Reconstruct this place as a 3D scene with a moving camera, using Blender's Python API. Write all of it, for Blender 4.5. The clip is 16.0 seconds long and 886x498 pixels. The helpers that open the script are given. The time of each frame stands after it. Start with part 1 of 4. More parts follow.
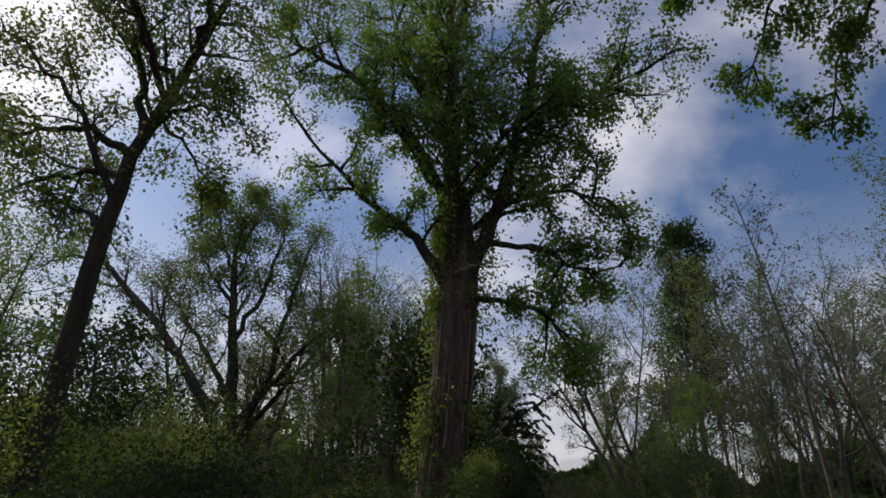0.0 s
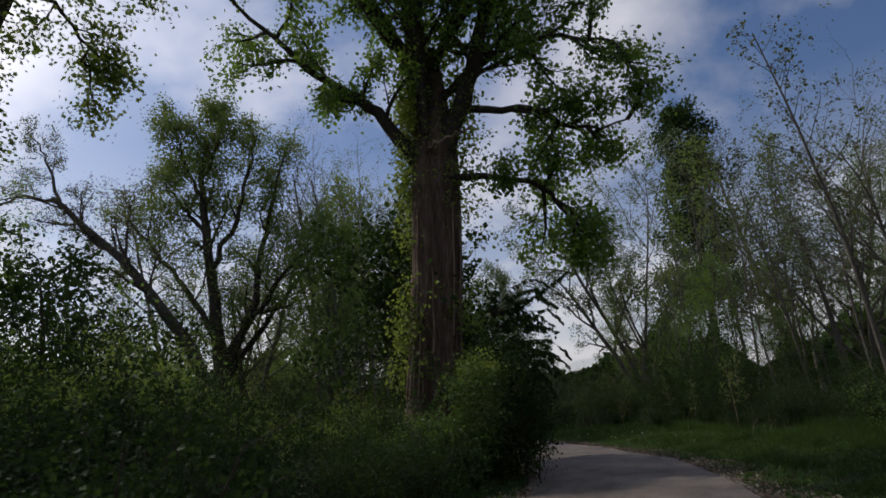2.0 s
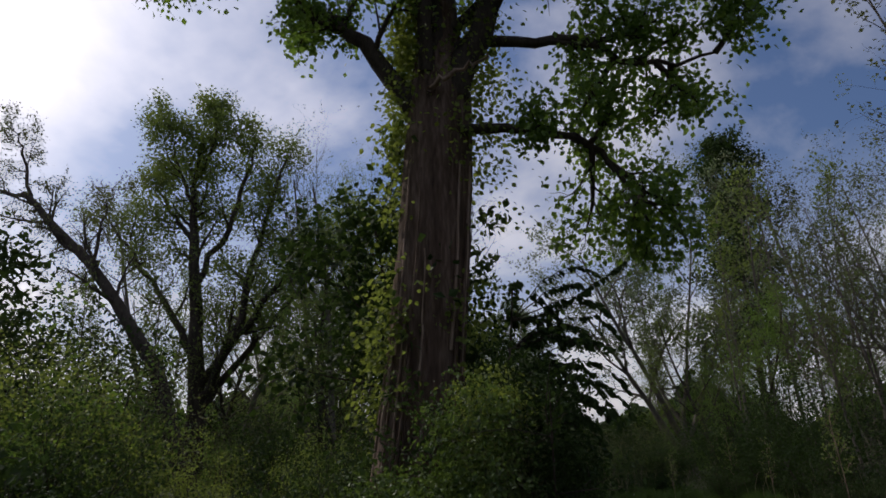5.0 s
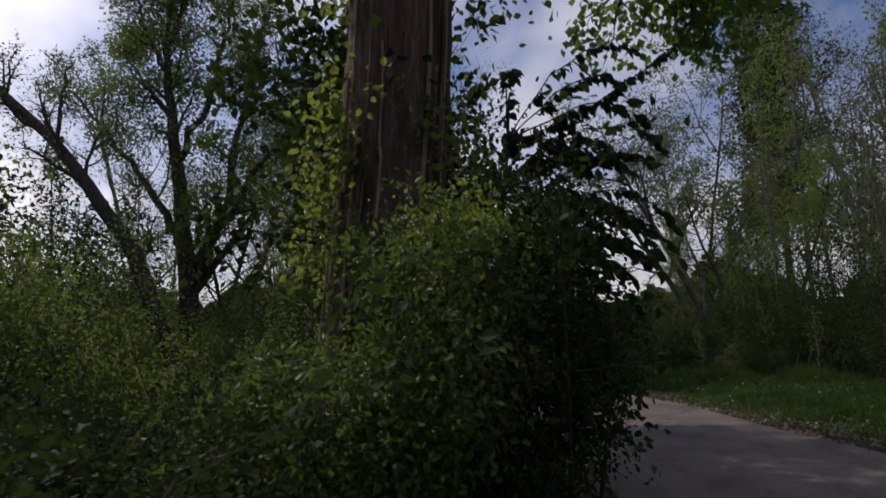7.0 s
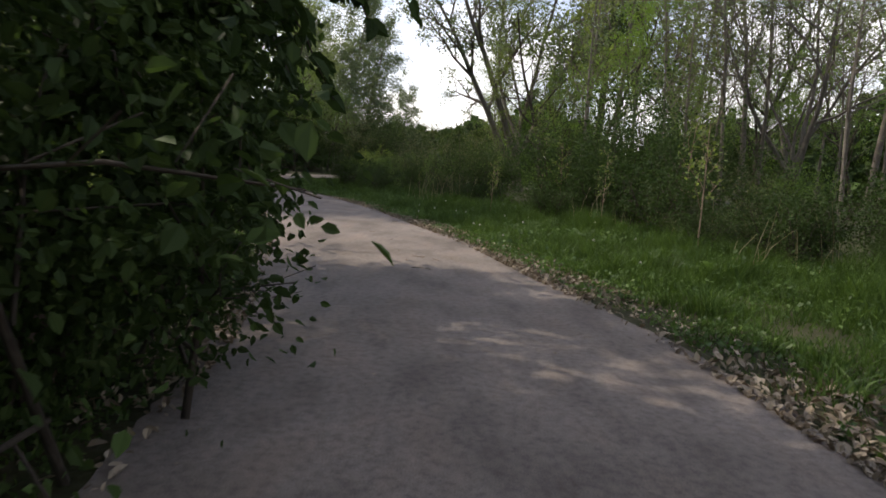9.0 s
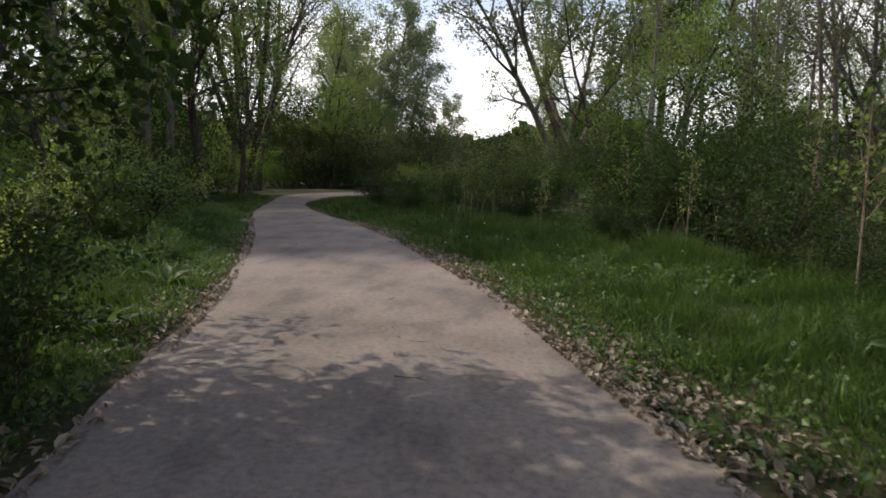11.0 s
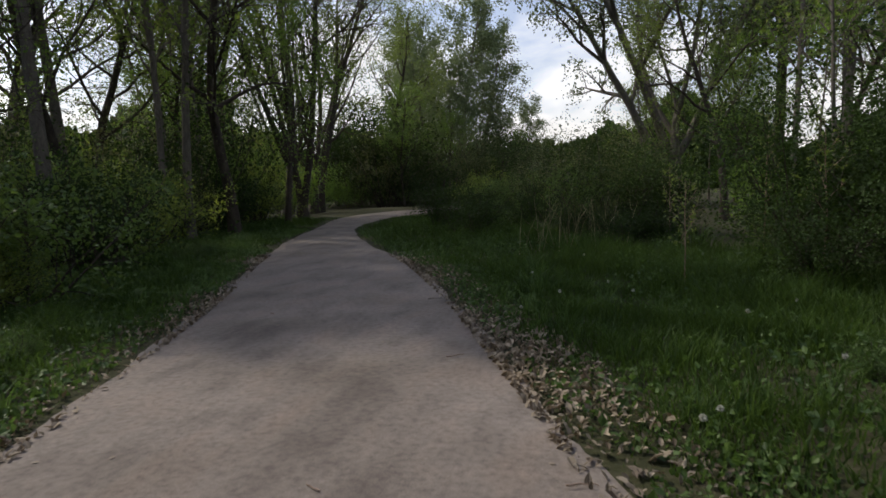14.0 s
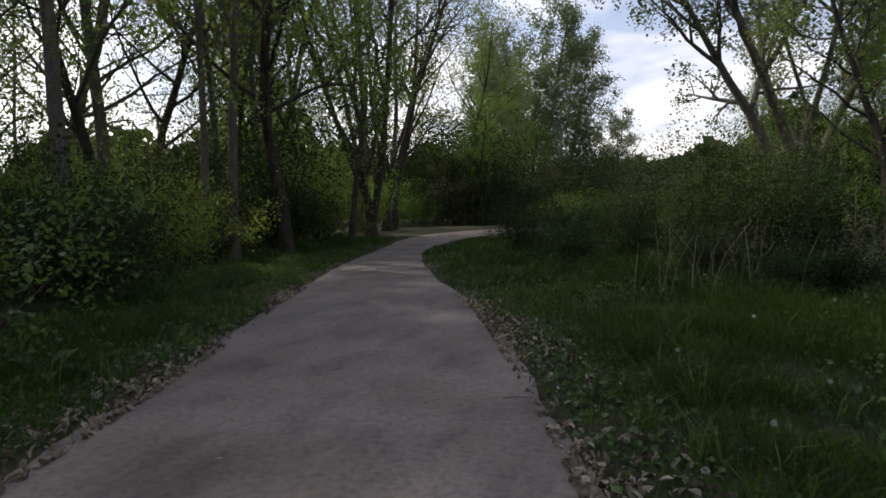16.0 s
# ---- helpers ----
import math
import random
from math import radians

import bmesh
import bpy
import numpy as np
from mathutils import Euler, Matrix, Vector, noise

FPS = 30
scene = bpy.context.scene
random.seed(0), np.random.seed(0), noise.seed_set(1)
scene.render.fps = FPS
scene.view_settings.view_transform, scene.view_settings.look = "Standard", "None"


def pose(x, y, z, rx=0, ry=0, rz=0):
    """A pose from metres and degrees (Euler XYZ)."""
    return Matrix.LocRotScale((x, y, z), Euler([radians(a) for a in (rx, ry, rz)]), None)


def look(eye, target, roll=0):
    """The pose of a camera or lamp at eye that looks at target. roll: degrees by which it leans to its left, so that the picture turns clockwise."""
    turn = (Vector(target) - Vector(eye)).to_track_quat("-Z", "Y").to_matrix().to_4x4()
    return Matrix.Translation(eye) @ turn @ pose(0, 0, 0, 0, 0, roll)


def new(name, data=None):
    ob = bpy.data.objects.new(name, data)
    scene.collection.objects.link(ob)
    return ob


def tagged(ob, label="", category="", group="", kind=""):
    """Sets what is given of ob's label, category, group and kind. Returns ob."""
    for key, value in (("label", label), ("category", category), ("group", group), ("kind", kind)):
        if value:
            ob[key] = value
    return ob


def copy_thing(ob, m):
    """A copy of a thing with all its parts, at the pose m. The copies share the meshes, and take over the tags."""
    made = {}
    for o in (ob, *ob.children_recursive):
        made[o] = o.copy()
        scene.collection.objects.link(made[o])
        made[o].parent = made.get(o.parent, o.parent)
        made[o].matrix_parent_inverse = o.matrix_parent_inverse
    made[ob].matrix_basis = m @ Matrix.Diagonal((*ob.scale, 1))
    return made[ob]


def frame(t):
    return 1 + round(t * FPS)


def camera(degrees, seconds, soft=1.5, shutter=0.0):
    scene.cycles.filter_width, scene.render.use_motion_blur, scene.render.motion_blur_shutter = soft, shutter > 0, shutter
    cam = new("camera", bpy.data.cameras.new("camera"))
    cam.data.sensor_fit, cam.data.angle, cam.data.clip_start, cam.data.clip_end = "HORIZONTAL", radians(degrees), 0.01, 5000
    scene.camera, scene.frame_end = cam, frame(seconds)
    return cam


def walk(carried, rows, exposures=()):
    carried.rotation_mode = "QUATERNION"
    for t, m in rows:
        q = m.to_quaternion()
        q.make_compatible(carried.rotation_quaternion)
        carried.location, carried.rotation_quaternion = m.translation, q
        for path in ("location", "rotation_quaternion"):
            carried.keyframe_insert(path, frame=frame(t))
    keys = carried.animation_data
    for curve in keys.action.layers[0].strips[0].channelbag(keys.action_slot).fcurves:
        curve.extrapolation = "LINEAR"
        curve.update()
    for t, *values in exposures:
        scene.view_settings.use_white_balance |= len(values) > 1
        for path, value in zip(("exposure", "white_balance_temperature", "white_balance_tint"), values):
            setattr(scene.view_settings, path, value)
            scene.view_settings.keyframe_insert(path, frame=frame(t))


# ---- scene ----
cam = camera(72.0, 16.0, 1.7, 0.2)
PATH = [
    (0.0, (0.009, -14.978, 1.260), (-1.946, -5.962, 5.119), 0.76),
    (0.5, (-0.035, -14.198, 1.297), (-1.900, -5.162, 5.154), 0.80),
    (1.0, (-0.074, -13.403, 1.295), (-1.987, -4.136, 4.530), -2.00),
    (1.5, (-0.110, -12.603, 1.313), (-1.912, -3.218, 4.257), -2.66),
    (2.0, (-0.178, -11.810, 1.293), (-2.224, -2.382, 3.924), -5.07),
    (2.5, (-0.247, -11.028, 1.287), (-2.286, -1.574, 3.829), -3.59),
    (3.0, (-0.339, -10.269, 1.270), (-2.617, -0.827, 3.650), -2.91),
    (3.5, (-0.438, -9.529, 1.342), (-2.746, -0.193, 4.083), -2.27),
    (4.0, (-0.567, -8.819, 1.354), (-3.112, 0.384, 4.327), -3.09),
    (4.2, (-0.620, -8.535, 1.376), (-3.185, 0.641, 4.411), -3.28),
    (6.3, (-1.094, -5.605, 1.434), (-2.960, 3.541, 5.021), 0.78),
    (6.5, (-1.107, -5.324, 1.413), (-3.161, 3.998, 4.394), 0.17),
    (7.0, (-1.076, -4.657, 1.281), (-3.813, 4.828, 2.875), -2.99),
    (7.5, (-0.895, -4.070, 1.211), (-2.107, 5.826, 1.975), -0.19),
    (8.0, (-0.641, -3.455, 1.147), (-0.848, 6.523, 0.522), 2.22),
    (8.2, (-0.567, -3.182, 1.145), (-0.486, 6.768, 0.147), 4.63),
    (10.3, (-0.024, -0.018, 1.281), (-0.055, 9.864, -0.246), 1.68),
    (10.5, (-0.001, 0.279, 1.304), (0.080, 10.154, -0.272), 1.06),
    (11.0, (-0.019, 1.001, 1.328), (-0.916, 10.884, 0.100), 1.23),
    (11.5, (-0.027, 1.719, 1.343), (-1.337, 11.583, 0.345), -0.02),
    (12.0, (-0.027, 2.488, 1.307), (-1.218, 12.351, 0.168), -1.04),
    (12.5, (-0.078, 3.263, 1.287), (-1.557, 13.085, 0.129), 0.16),
    (13.0, (-0.144, 4.051, 1.258), (-2.030, 13.786, -0.036), 0.57),
    (13.5, (-0.249, 4.845, 1.293), (-2.713, 14.471, 0.159), 1.27),
    (14.0, (-0.331, 5.655, 1.313), (-2.589, 15.341, 0.280), -2.04),
    (14.5, (-0.503, 6.388, 1.291), (-3.008, 16.040, 0.538), 0.14),
    (15.0, (-0.704, 7.093, 1.288), (-3.281, 16.727, 0.543), -0.52),
    (15.5, (-0.867, 7.788, 1.293), (-4.201, 17.193, 0.630), 0.74),
    (16.0, (-1.054, 8.491, 1.313), (-4.546, 17.834, 0.597), -1.04),
]
SKY = 0.14
EXPOSURES = [(0.0, -0.92, 6500, 11), (1.5, -1.0, 6500, 11), (4.0, -1.02, 6600, 12), (7.0, -0.98, 6600, 17), (7.5, -0.85, 6700, 16), (8.2, 0.28, 7100, 13), (10.3, 0.44, 7200, 10), (12.0, -0.06, 7000, 12), (13.5, -0.26, 6900, 10), (14.0, -0.24, 6900, 9), (16.0, -0.12, 6900, 11)]

walk(cam, [(t, look(eye, target, roll)) for t, eye, target, roll in PATH], EXPOSURES)

# ---- light ----
SUN_AZ, SUN_EL = 72.0, 45.0          # degrees to the left of +y, and above the ground
sun_dir = Vector((-math.sin(radians(SUN_AZ)) * math.cos(radians(SUN_EL)), math.cos(radians(SUN_AZ)) * math.cos(radians(SUN_EL)), math.sin(radians(SUN_EL))))
sun = new("sun", bpy.data.lights.new("sun", "SUN"))
sun.data.energy, sun.data.angle, sun.data.color = 2.8, radians(0.7), (1.0, 0.95, 0.87)
sun.matrix_world = look(sun_dir * 100, (0, 0, 0))

world = bpy.data.worlds.new("sky")
scene.world = world
world.use_nodes = True
wn, wl = world.node_tree.nodes, world.node_tree.links
wn.clear()
sky = wn.new("ShaderNodeTexSky")
sky.sky_type, sky.sun_disc = "NISHITA", False
sky.sun_elevation, sky.sun_rotation = radians(SUN_EL), radians(-SUN_AZ)
sky.air_density, sky.dust_density, sky.ozone_density = 1.0, 2.6, 2.5
wtc = wn.new("ShaderNodeTexCoord")
sep = wn.new("ShaderNodeSeparateXYZ")
wl.new(wtc.outputs["Generated"], sep.inputs[0])


def wmath(op, a, b):
    n = wn.new("ShaderNodeMath")
    n.operation = op
    for i, v in enumerate((a, b)):
        if isinstance(v, (int, float)):
            n.inputs[i].default_value = v
        else:
            wl.new(v, n.inputs[i])
    return n.outputs[0]


# clouds lie on a flat layer overhead, so they draw together towards the horizon
lift = wmath("ADD", wmath("MAXIMUM", sep.outputs[2], 0.0), 0.22)
comb = wn.new("ShaderNodeCombineXYZ")
wl.new(wmath("DIVIDE", sep.outputs[0], lift), comb.inputs[0])
wl.new(wmath("DIVIDE", sep.outputs[1], lift), comb.inputs[1])
cloud = wn.new("ShaderNodeTexNoise")
cloud.inputs["Scale"].default_value, cloud.inputs["Detail"].default_value = 1.15, 9
cloud.inputs["Roughness"].default_value, cloud.inputs["Distortion"].default_value = 0.52, 0.25
wl.new(comb.outputs[0], cloud.inputs["Vector"])
cramp = wn.new("ShaderNodeValToRGB")
cramp.color_ramp.elements[0].position, cramp.color_ramp.elements[1].position = 0.46, 0.64
wl.new(cloud.outputs["Fac"], cramp.inputs[0])
# the veil is thicker low down
haze = wmath("MULTIPLY", wmath("SUBTRACT", 1.0, wmath("MINIMUM", wmath("MULTIPLY", wmath("MAXIMUM", sep.outputs[2], 0.0), 2.4), 1.0)), 0.75)
cover = wmath("MINIMUM", wmath("ADD", cramp.outputs[0], haze), 1.0)
wmix = wn.new("ShaderNodeMix")
wmix.data_type = "RGBA"
wl.new(cover, wmix.inputs["Factor"])
tint = wn.new("ShaderNodeMix")
tint.data_type, tint.blend_type = "RGBA", "MULTIPLY"
tint.inputs["Factor"].default_value = 1.0
tint.inputs["B"].default_value = (0.86, 1.0, 1.22, 1)
wl.new(sky.outputs[0], tint.inputs["A"])
wl.new(tint.outputs["Result"], wmix.inputs["A"])
# cloud brightness: a share of the sky's own light plus the sun that the cloud scatters
glow = wn.new("ShaderNodeMix")
glow.data_type = "RGBA"
glow.inputs["Factor"].default_value = 0.58
# thin cloud scatters forward: brighter towards the sun
toward = wn.new("ShaderNodeVectorMath")
toward.operation = "DOT_PRODUCT"
toward.inputs[1].default_value = sun_dir
wl.new(wtc.outputs["Generated"], toward.inputs[0])
lobe = wmath("ADD", wmath("MULTIPLY", wmath("POWER", wmath("MAXIMUM", toward.outputs["Value"], 0.0), 2.0), 0.9), 0.9)
white = wn.new("ShaderNodeVectorMath")
white.operation = "SCALE"
white.inputs[0].default_value = (13.5, 13.2, 13.8)
wl.new(lobe, white.inputs["Scale"])
wl.new(white.outputs[0], glow.inputs["B"])
wl.new(sky.outputs[0], glow.inputs["A"])
wl.new(glow.outputs["Result"], wmix.inputs["B"])
bgd = wn.new("ShaderNodeBackground")
bgd.inputs["Strength"].default_value = SKY
wl.new(wmix.outputs["Result"], bgd.inputs["Color"])
wout = wn.new("ShaderNodeOutputWorld")
wl.new(bgd.outputs[0], wout.inputs["Surface"])


# ---- materials ----
def material(name):
    m = bpy.data.materials.new(name)
    m.use_nodes = True
    m.node_tree.nodes.clear()
    return m, m.node_tree.nodes, m.node_tree.links


def ramp_node(nodes, stops):
    r = nodes.new("ShaderNodeValToRGB")
    while len(r.color_ramp.elements) < len(stops):
        r.color_ramp.elements.new(0.5)
    for e, (p, c) in zip(r.color_ramp.elements, stops):
        e.position, e.color = p, (*c, 1)
    return r


def leaf_material(name, dark, light, through_colour, share=0.35, rough=0.5, gloss=0.35, patch=0.6, patch_scale=0.7):
    """Thin leaf: colour differs from leaf to leaf, part of the light goes through it."""
    m, nodes, links = material(name)
    geo = nodes.new("ShaderNodeNewGeometry")
    r = ramp_node(nodes, [(0.0, dark), (0.75, light), (1.0, tuple(min(1, c * 1.35) for c in light))])
    links.new(geo.outputs["Random Per Island"], r.inputs[0])
    tc = nodes.new("ShaderNodeTexCoord")
    nz = nodes.new("ShaderNodeTexNoise")
    nz.inputs["Scale"].default_value = patch_scale
    links.new(tc.outputs["Object"], nz.inputs["Vector"])
    mul = nodes.new("ShaderNodeMix")
    mul.data_type, mul.blend_type = "RGBA", "MULTIPLY"
    mul.inputs["Factor"].default_value = patch
    links.new(r.outputs[0], mul.inputs["A"])
    r2 = ramp_node(nodes, [(0.3, (0.55, 0.6, 0.6)), (0.7, (1.25, 1.2, 1.0))])
    links.new(nz.outputs["Fac"], r2.inputs[0])
    links.new(r2.outputs[0], mul.inputs["B"])
    bs = nodes.new("ShaderNodeBsdfPrincipled")
    bs.inputs["Roughness"].default_value = rough
    bs.inputs["Specular IOR Level"].default_value = gloss
    links.new(mul.outputs["Result"], bs.inputs["Base Color"])
    tr = nodes.new("ShaderNodeBsdfTranslucent")
    tr.inputs["Color"].default_value = (*through_colour, 1)
    mx = nodes.new("ShaderNodeMixShader")
    mx.inputs[0].default_value = share
    links.new(bs.outputs[0], mx.inputs[1])
    links.new(tr.outputs[0], mx.inputs[2])
    out = nodes.new("ShaderNodeOutputMaterial")
    links.new(mx.outputs[0], out.inputs["Surface"])
    return m


def rough_material(name, stops, scale, stretch=(1, 1, 1), bump=0.5, rough=0.9, depth=0.02, fine=12.0, random_tint=0.0):
    """Two noises, coarse and fine, drive colour and relief; stretch gives the grain its direction."""
    m, nodes, links = material(name)
    tc = nodes.new("ShaderNodeTexCoord")
    mp = nodes.new("ShaderNodeMapping")
    mp.inputs["Scale"].default_value = stretch
    links.new(tc.outputs["Object"], mp.inputs["Vector"])
    a = nodes.new("ShaderNodeTexNoise")
    a.inputs["Scale"].default_value, a.inputs["Detail"].default_value = scale, 6
    b = nodes.new("ShaderNodeTexNoise")
    b.inputs["Scale"].default_value, b.inputs["Detail"].default_value = scale * fine, 4
    links.new(mp.outputs[0], a.inputs["Vector"])
    links.new(mp.outputs[0], b.inputs["Vector"])
    add = nodes.new("ShaderNodeMix")
    add.inputs["Factor"].default_value = 0.45
    links.new(a.outputs["Fac"], add.inputs["A"])
    links.new(b.outputs["Fac"], add.inputs["B"])
    r = ramp_node(nodes, stops)
    links.new(add.outputs["Result"], r.inputs[0])
    bp = nodes.new("ShaderNodeBump")
    bp.inputs["Strength"].default_value, bp.inputs["Distance"].default_value = bump, depth
    links.new(add.outputs["Result"], bp.inputs["Height"])
    bs = nodes.new("ShaderNodeBsdfPrincipled")
    bs.inputs["Roughness"].default_value = rough
    bs.inputs["Specular IOR Level"].default_value = 0.2
    colour = r.outputs[0]
    if random_tint:
        geo = nodes.new("ShaderNodeNewGeometry")
        rr = ramp_node(nodes, [(0.0, (1 - random_tint,) * 3), (1.0, (1 + random_tint,) * 3)])
        links.new(geo.outputs["Random Per Island"], rr.inputs[0])
        mu = nodes.new("ShaderNodeMix")
        mu.data_type, mu.blend_type = "RGBA", "MULTIPLY"
        mu.inputs["Factor"].default_value = 1.0
        links.new(colour, mu.inputs["A"])
        links.new(rr.outputs[0], mu.inputs["B"])
        colour = mu.outputs["Result"]
    links.new(colour, bs.inputs["Base Color"])
    links.new(bp.outputs[0], bs.inputs["Normal"])
    out = nodes.new("ShaderNodeOutputMaterial")
    links.new(bs.outputs[0], out.inputs["Surface"])
    return m


LEAF_BROAD = leaf_material("broad_green_leaf", (0.042, 0.085, 0.026), (0.1, 0.17, 0.046), (0.24, 0.38, 0.05), 0.46)
LEAF_SPRING = leaf_material("spring_leaf", (0.05, 0.085, 0.022), (0.12, 0.17, 0.045), (0.28, 0.36, 0.07), 0.4)
LEAF_DULL = leaf_material("olive_leaf", (0.055, 0.07, 0.03), (0.11, 0.125, 0.055), (0.2, 0.22, 0.07), 0.32)
# darker than LEAF_BUSH: the shade of the brush is put into this leaf colour
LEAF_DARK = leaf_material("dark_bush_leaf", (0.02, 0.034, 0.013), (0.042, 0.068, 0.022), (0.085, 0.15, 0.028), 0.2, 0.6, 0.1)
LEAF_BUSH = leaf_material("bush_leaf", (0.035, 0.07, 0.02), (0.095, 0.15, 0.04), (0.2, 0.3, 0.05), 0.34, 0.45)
LEAF_IVY = leaf_material("creeper_leaf", (0.055, 0.09, 0.022), (0.12, 0.17, 0.04), (0.34, 0.42, 0.07), 0.48)
LEAF_SILVER = leaf_material("grey_green_leaf", (0.08, 0.11, 0.06), (0.16, 0.2, 0.11), (0.24, 0.3, 0.12), 0.36)
GRASS = leaf_material("grass_blade", (0.018, 0.04, 0.012), (0.054, 0.097, 0.021), (0.13, 0.22, 0.035), 0.27, 0.6, 0.15, 1.0, 1.3)
HERB = leaf_material("verge_herb_leaf", (0.03, 0.062, 0.02), (0.085, 0.14, 0.042), (0.15, 0.26, 0.05), 0.3, 0.5, 0.3, 1.0, 1.6)
FLUFF = leaf_material("seed_fluff", (0.5, 0.49, 0.45), (0.68, 0.67, 0.62), (0.5, 0.5, 0.46), 0.4, 0.9, 0.1)
STRAW = leaf_material("dry_stalk", (0.2, 0.17, 0.1), (0.38, 0.33, 0.22), (0.3, 0.26, 0.15), 0.2, 0.7)
LITTER = leaf_material("dead_leaf", (0.1, 0.07, 0.05), (0.34, 0.28, 0.225), (0.25, 0.18, 0.1), 0.12, 0.75)
BARK = rough_material("furrowed_bark", [(0.25, (0.035, 0.022, 0.016)), (0.5, (0.115, 0.078, 0.058)), (0.75, (0.26, 0.19, 0.15))], 5.0, (1, 1, 0.16), 1.0, 0.95, 0.06, 4)
BARK_DARK = rough_material("dark_bark", [(0.3, (0.028, 0.022, 0.018)), (0.7, (0.1, 0.082, 0.065))], 6.0, (1, 1, 0.25), 0.8, 0.95, 0.03, 5)
BARK_GREY = rough_material("grey_bark", [(0.3, (0.07, 0.06, 0.05)), (0.7, (0.2, 0.175, 0.145))], 7.0, (1, 1, 0.3), 0.6, 0.9, 0.02, 5)
WOOD_PALE = rough_material("bare_pale_wood", [(0.3, (0.16, 0.1, 0.07)), (0.7, (0.42, 0.32, 0.25))], 9.0, (1, 1, 0.1), 0.8, 0.9, 0.02, 4)
SOIL = rough_material("woodland_floor", [(0.3, (0.022, 0.02, 0.012)), (0.5, (0.04, 0.042, 0.018)), (0.7, (0.075, 0.062, 0.04))], 1.3, (1, 1, 1), 0.9, 1.0, 0.05, 14)


def asphalt_material():
    m, nodes, links = material("worn_asphalt")
    tc = nodes.new("ShaderNodeTexCoord")

    def nse(scale, detail, stretch=None):
        n = nodes.new("ShaderNodeTexNoise")
        n.inputs["Scale"].default_value, n.inputs["Detail"].default_value = scale, detail
        if stretch:
            mp = nodes.new("ShaderNodeMapping")
            mp.inputs["Scale"].default_value = stretch
            links.new(tc.outputs["Object"], mp.inputs["Vector"])
            links.new(mp.outputs[0], n.inputs["Vector"])
        else:
            links.new(tc.outputs["Object"], n.inputs["Vector"])
        return n.outputs["Fac"]

    patch = ramp_node(nodes, [(0.3, (0.135, 0.112, 0.095)), (0.5, (0.195, 0.164, 0.142)), (0.72, (0.24, 0.204, 0.178))])
    links.new(nse(0.75, 5), patch.inputs[0])
    grit = ramp_node(nodes, [(0.25, (0.62, 0.62, 0.63)), (0.5, (1.0, 1.0, 1.0)), (0.8, (1.3, 1.28, 1.25))])
    links.new(nse(150, 3), grit.inputs[0])
    mu = nodes.new("ShaderNodeMix")
    mu.data_type, mu.blend_type = "RGBA", "MULTIPLY"
    mu.inputs["Factor"].default_value = 0.85
    links.new(patch.outputs[0], mu.inputs["A"])
    links.new(grit.outputs[0], mu.inputs["B"])
    stain = ramp_node(nodes, [(0.36, (0.7, 0.68, 0.68)), (0.5, (1, 1, 1)), (0.66, (1.08, 1.02, 0.98))])
    links.new(nse(2.6, 7, (1, 0.45, 1)), stain.inputs[0])
    mu2 = nodes.new("ShaderNodeMix")
    mu2.data_type, mu2.blend_type = "RGBA", "MULTIPLY"
    mu2.inputs["Factor"].default_value = 0.8
    links.new(mu.outputs["Result"], mu2.inputs["A"])
    links.new(stain.outputs[0], mu2.inputs["B"])
    mottle = ramp_node(nodes, [(0.32, (0.72, 0.7, 0.7)), (0.5, (1, 1, 1)), (0.7, (1.2, 1.19, 1.17))])
    links.new(nse(22, 6), mottle.inputs[0])
    mu3 = nodes.new("ShaderNodeMix")
    mu3.data_type, mu3.blend_type = "RGBA", "MULTIPLY"
    mu3.inputs["Factor"].default_value = 0.8
    links.new(mu2.outputs["Result"], mu3.inputs["A"])
    links.new(mottle.outputs[0], mu3.inputs["B"])
    mu2 = mu3
    bp = nodes.new("ShaderNodeBump")
    bp.inputs["Strength"].default_value, bp.inputs["Distance"].default_value = 0.35, 0.006
    links.new(nse(150, 3), bp.inputs["Height"])
    bs = nodes.new("ShaderNodeBsdfPrincipled")
    bs.inputs["Roughness"].default_value = 0.85
    bs.inputs["Specular IOR Level"].default_value = 0.3
    links.new(mu2.outputs["Result"], bs.inputs["Base Color"])
    links.new(bp.outputs[0], bs.inputs["Normal"])
    out = nodes.new("ShaderNodeOutputMaterial")
    links.new(bs.outputs[0], out.inputs["Surface"])
    return m


ASPHALT = asphalt_material()


# ---- mesh helpers ----
def fast_mesh(name, V, F, mat, smooth=False):
    V, F = np.asarray(V, np.float32), np.asarray(F, np.int32)
    me = bpy.data.meshes.new(name)
    k = F.shape[1]
    me.vertices.add(len(V))
    me.vertices.foreach_set("co", V.ravel())
    me.loops.add(F.size)
    me.loops.foreach_set("vertex_index", F.ravel())
    me.polygons.add(len(F))
    me.polygons.foreach_set("loop_start", np.arange(0, F.size, k, dtype=np.int32))
    me.polygons.foreach_set("use_smooth", np.full(len(F), smooth))
    me.update(calc_edges=True)
    me.materials.append(mat)
    return me


def part(name, me, parent, label=""):
    ob = new(name, me)
    ob.parent = parent
    return tagged(ob, label)


def unit(v):
    return v / np.maximum(np.linalg.norm(v, axis=-1, keepdims=True), 1e-9)


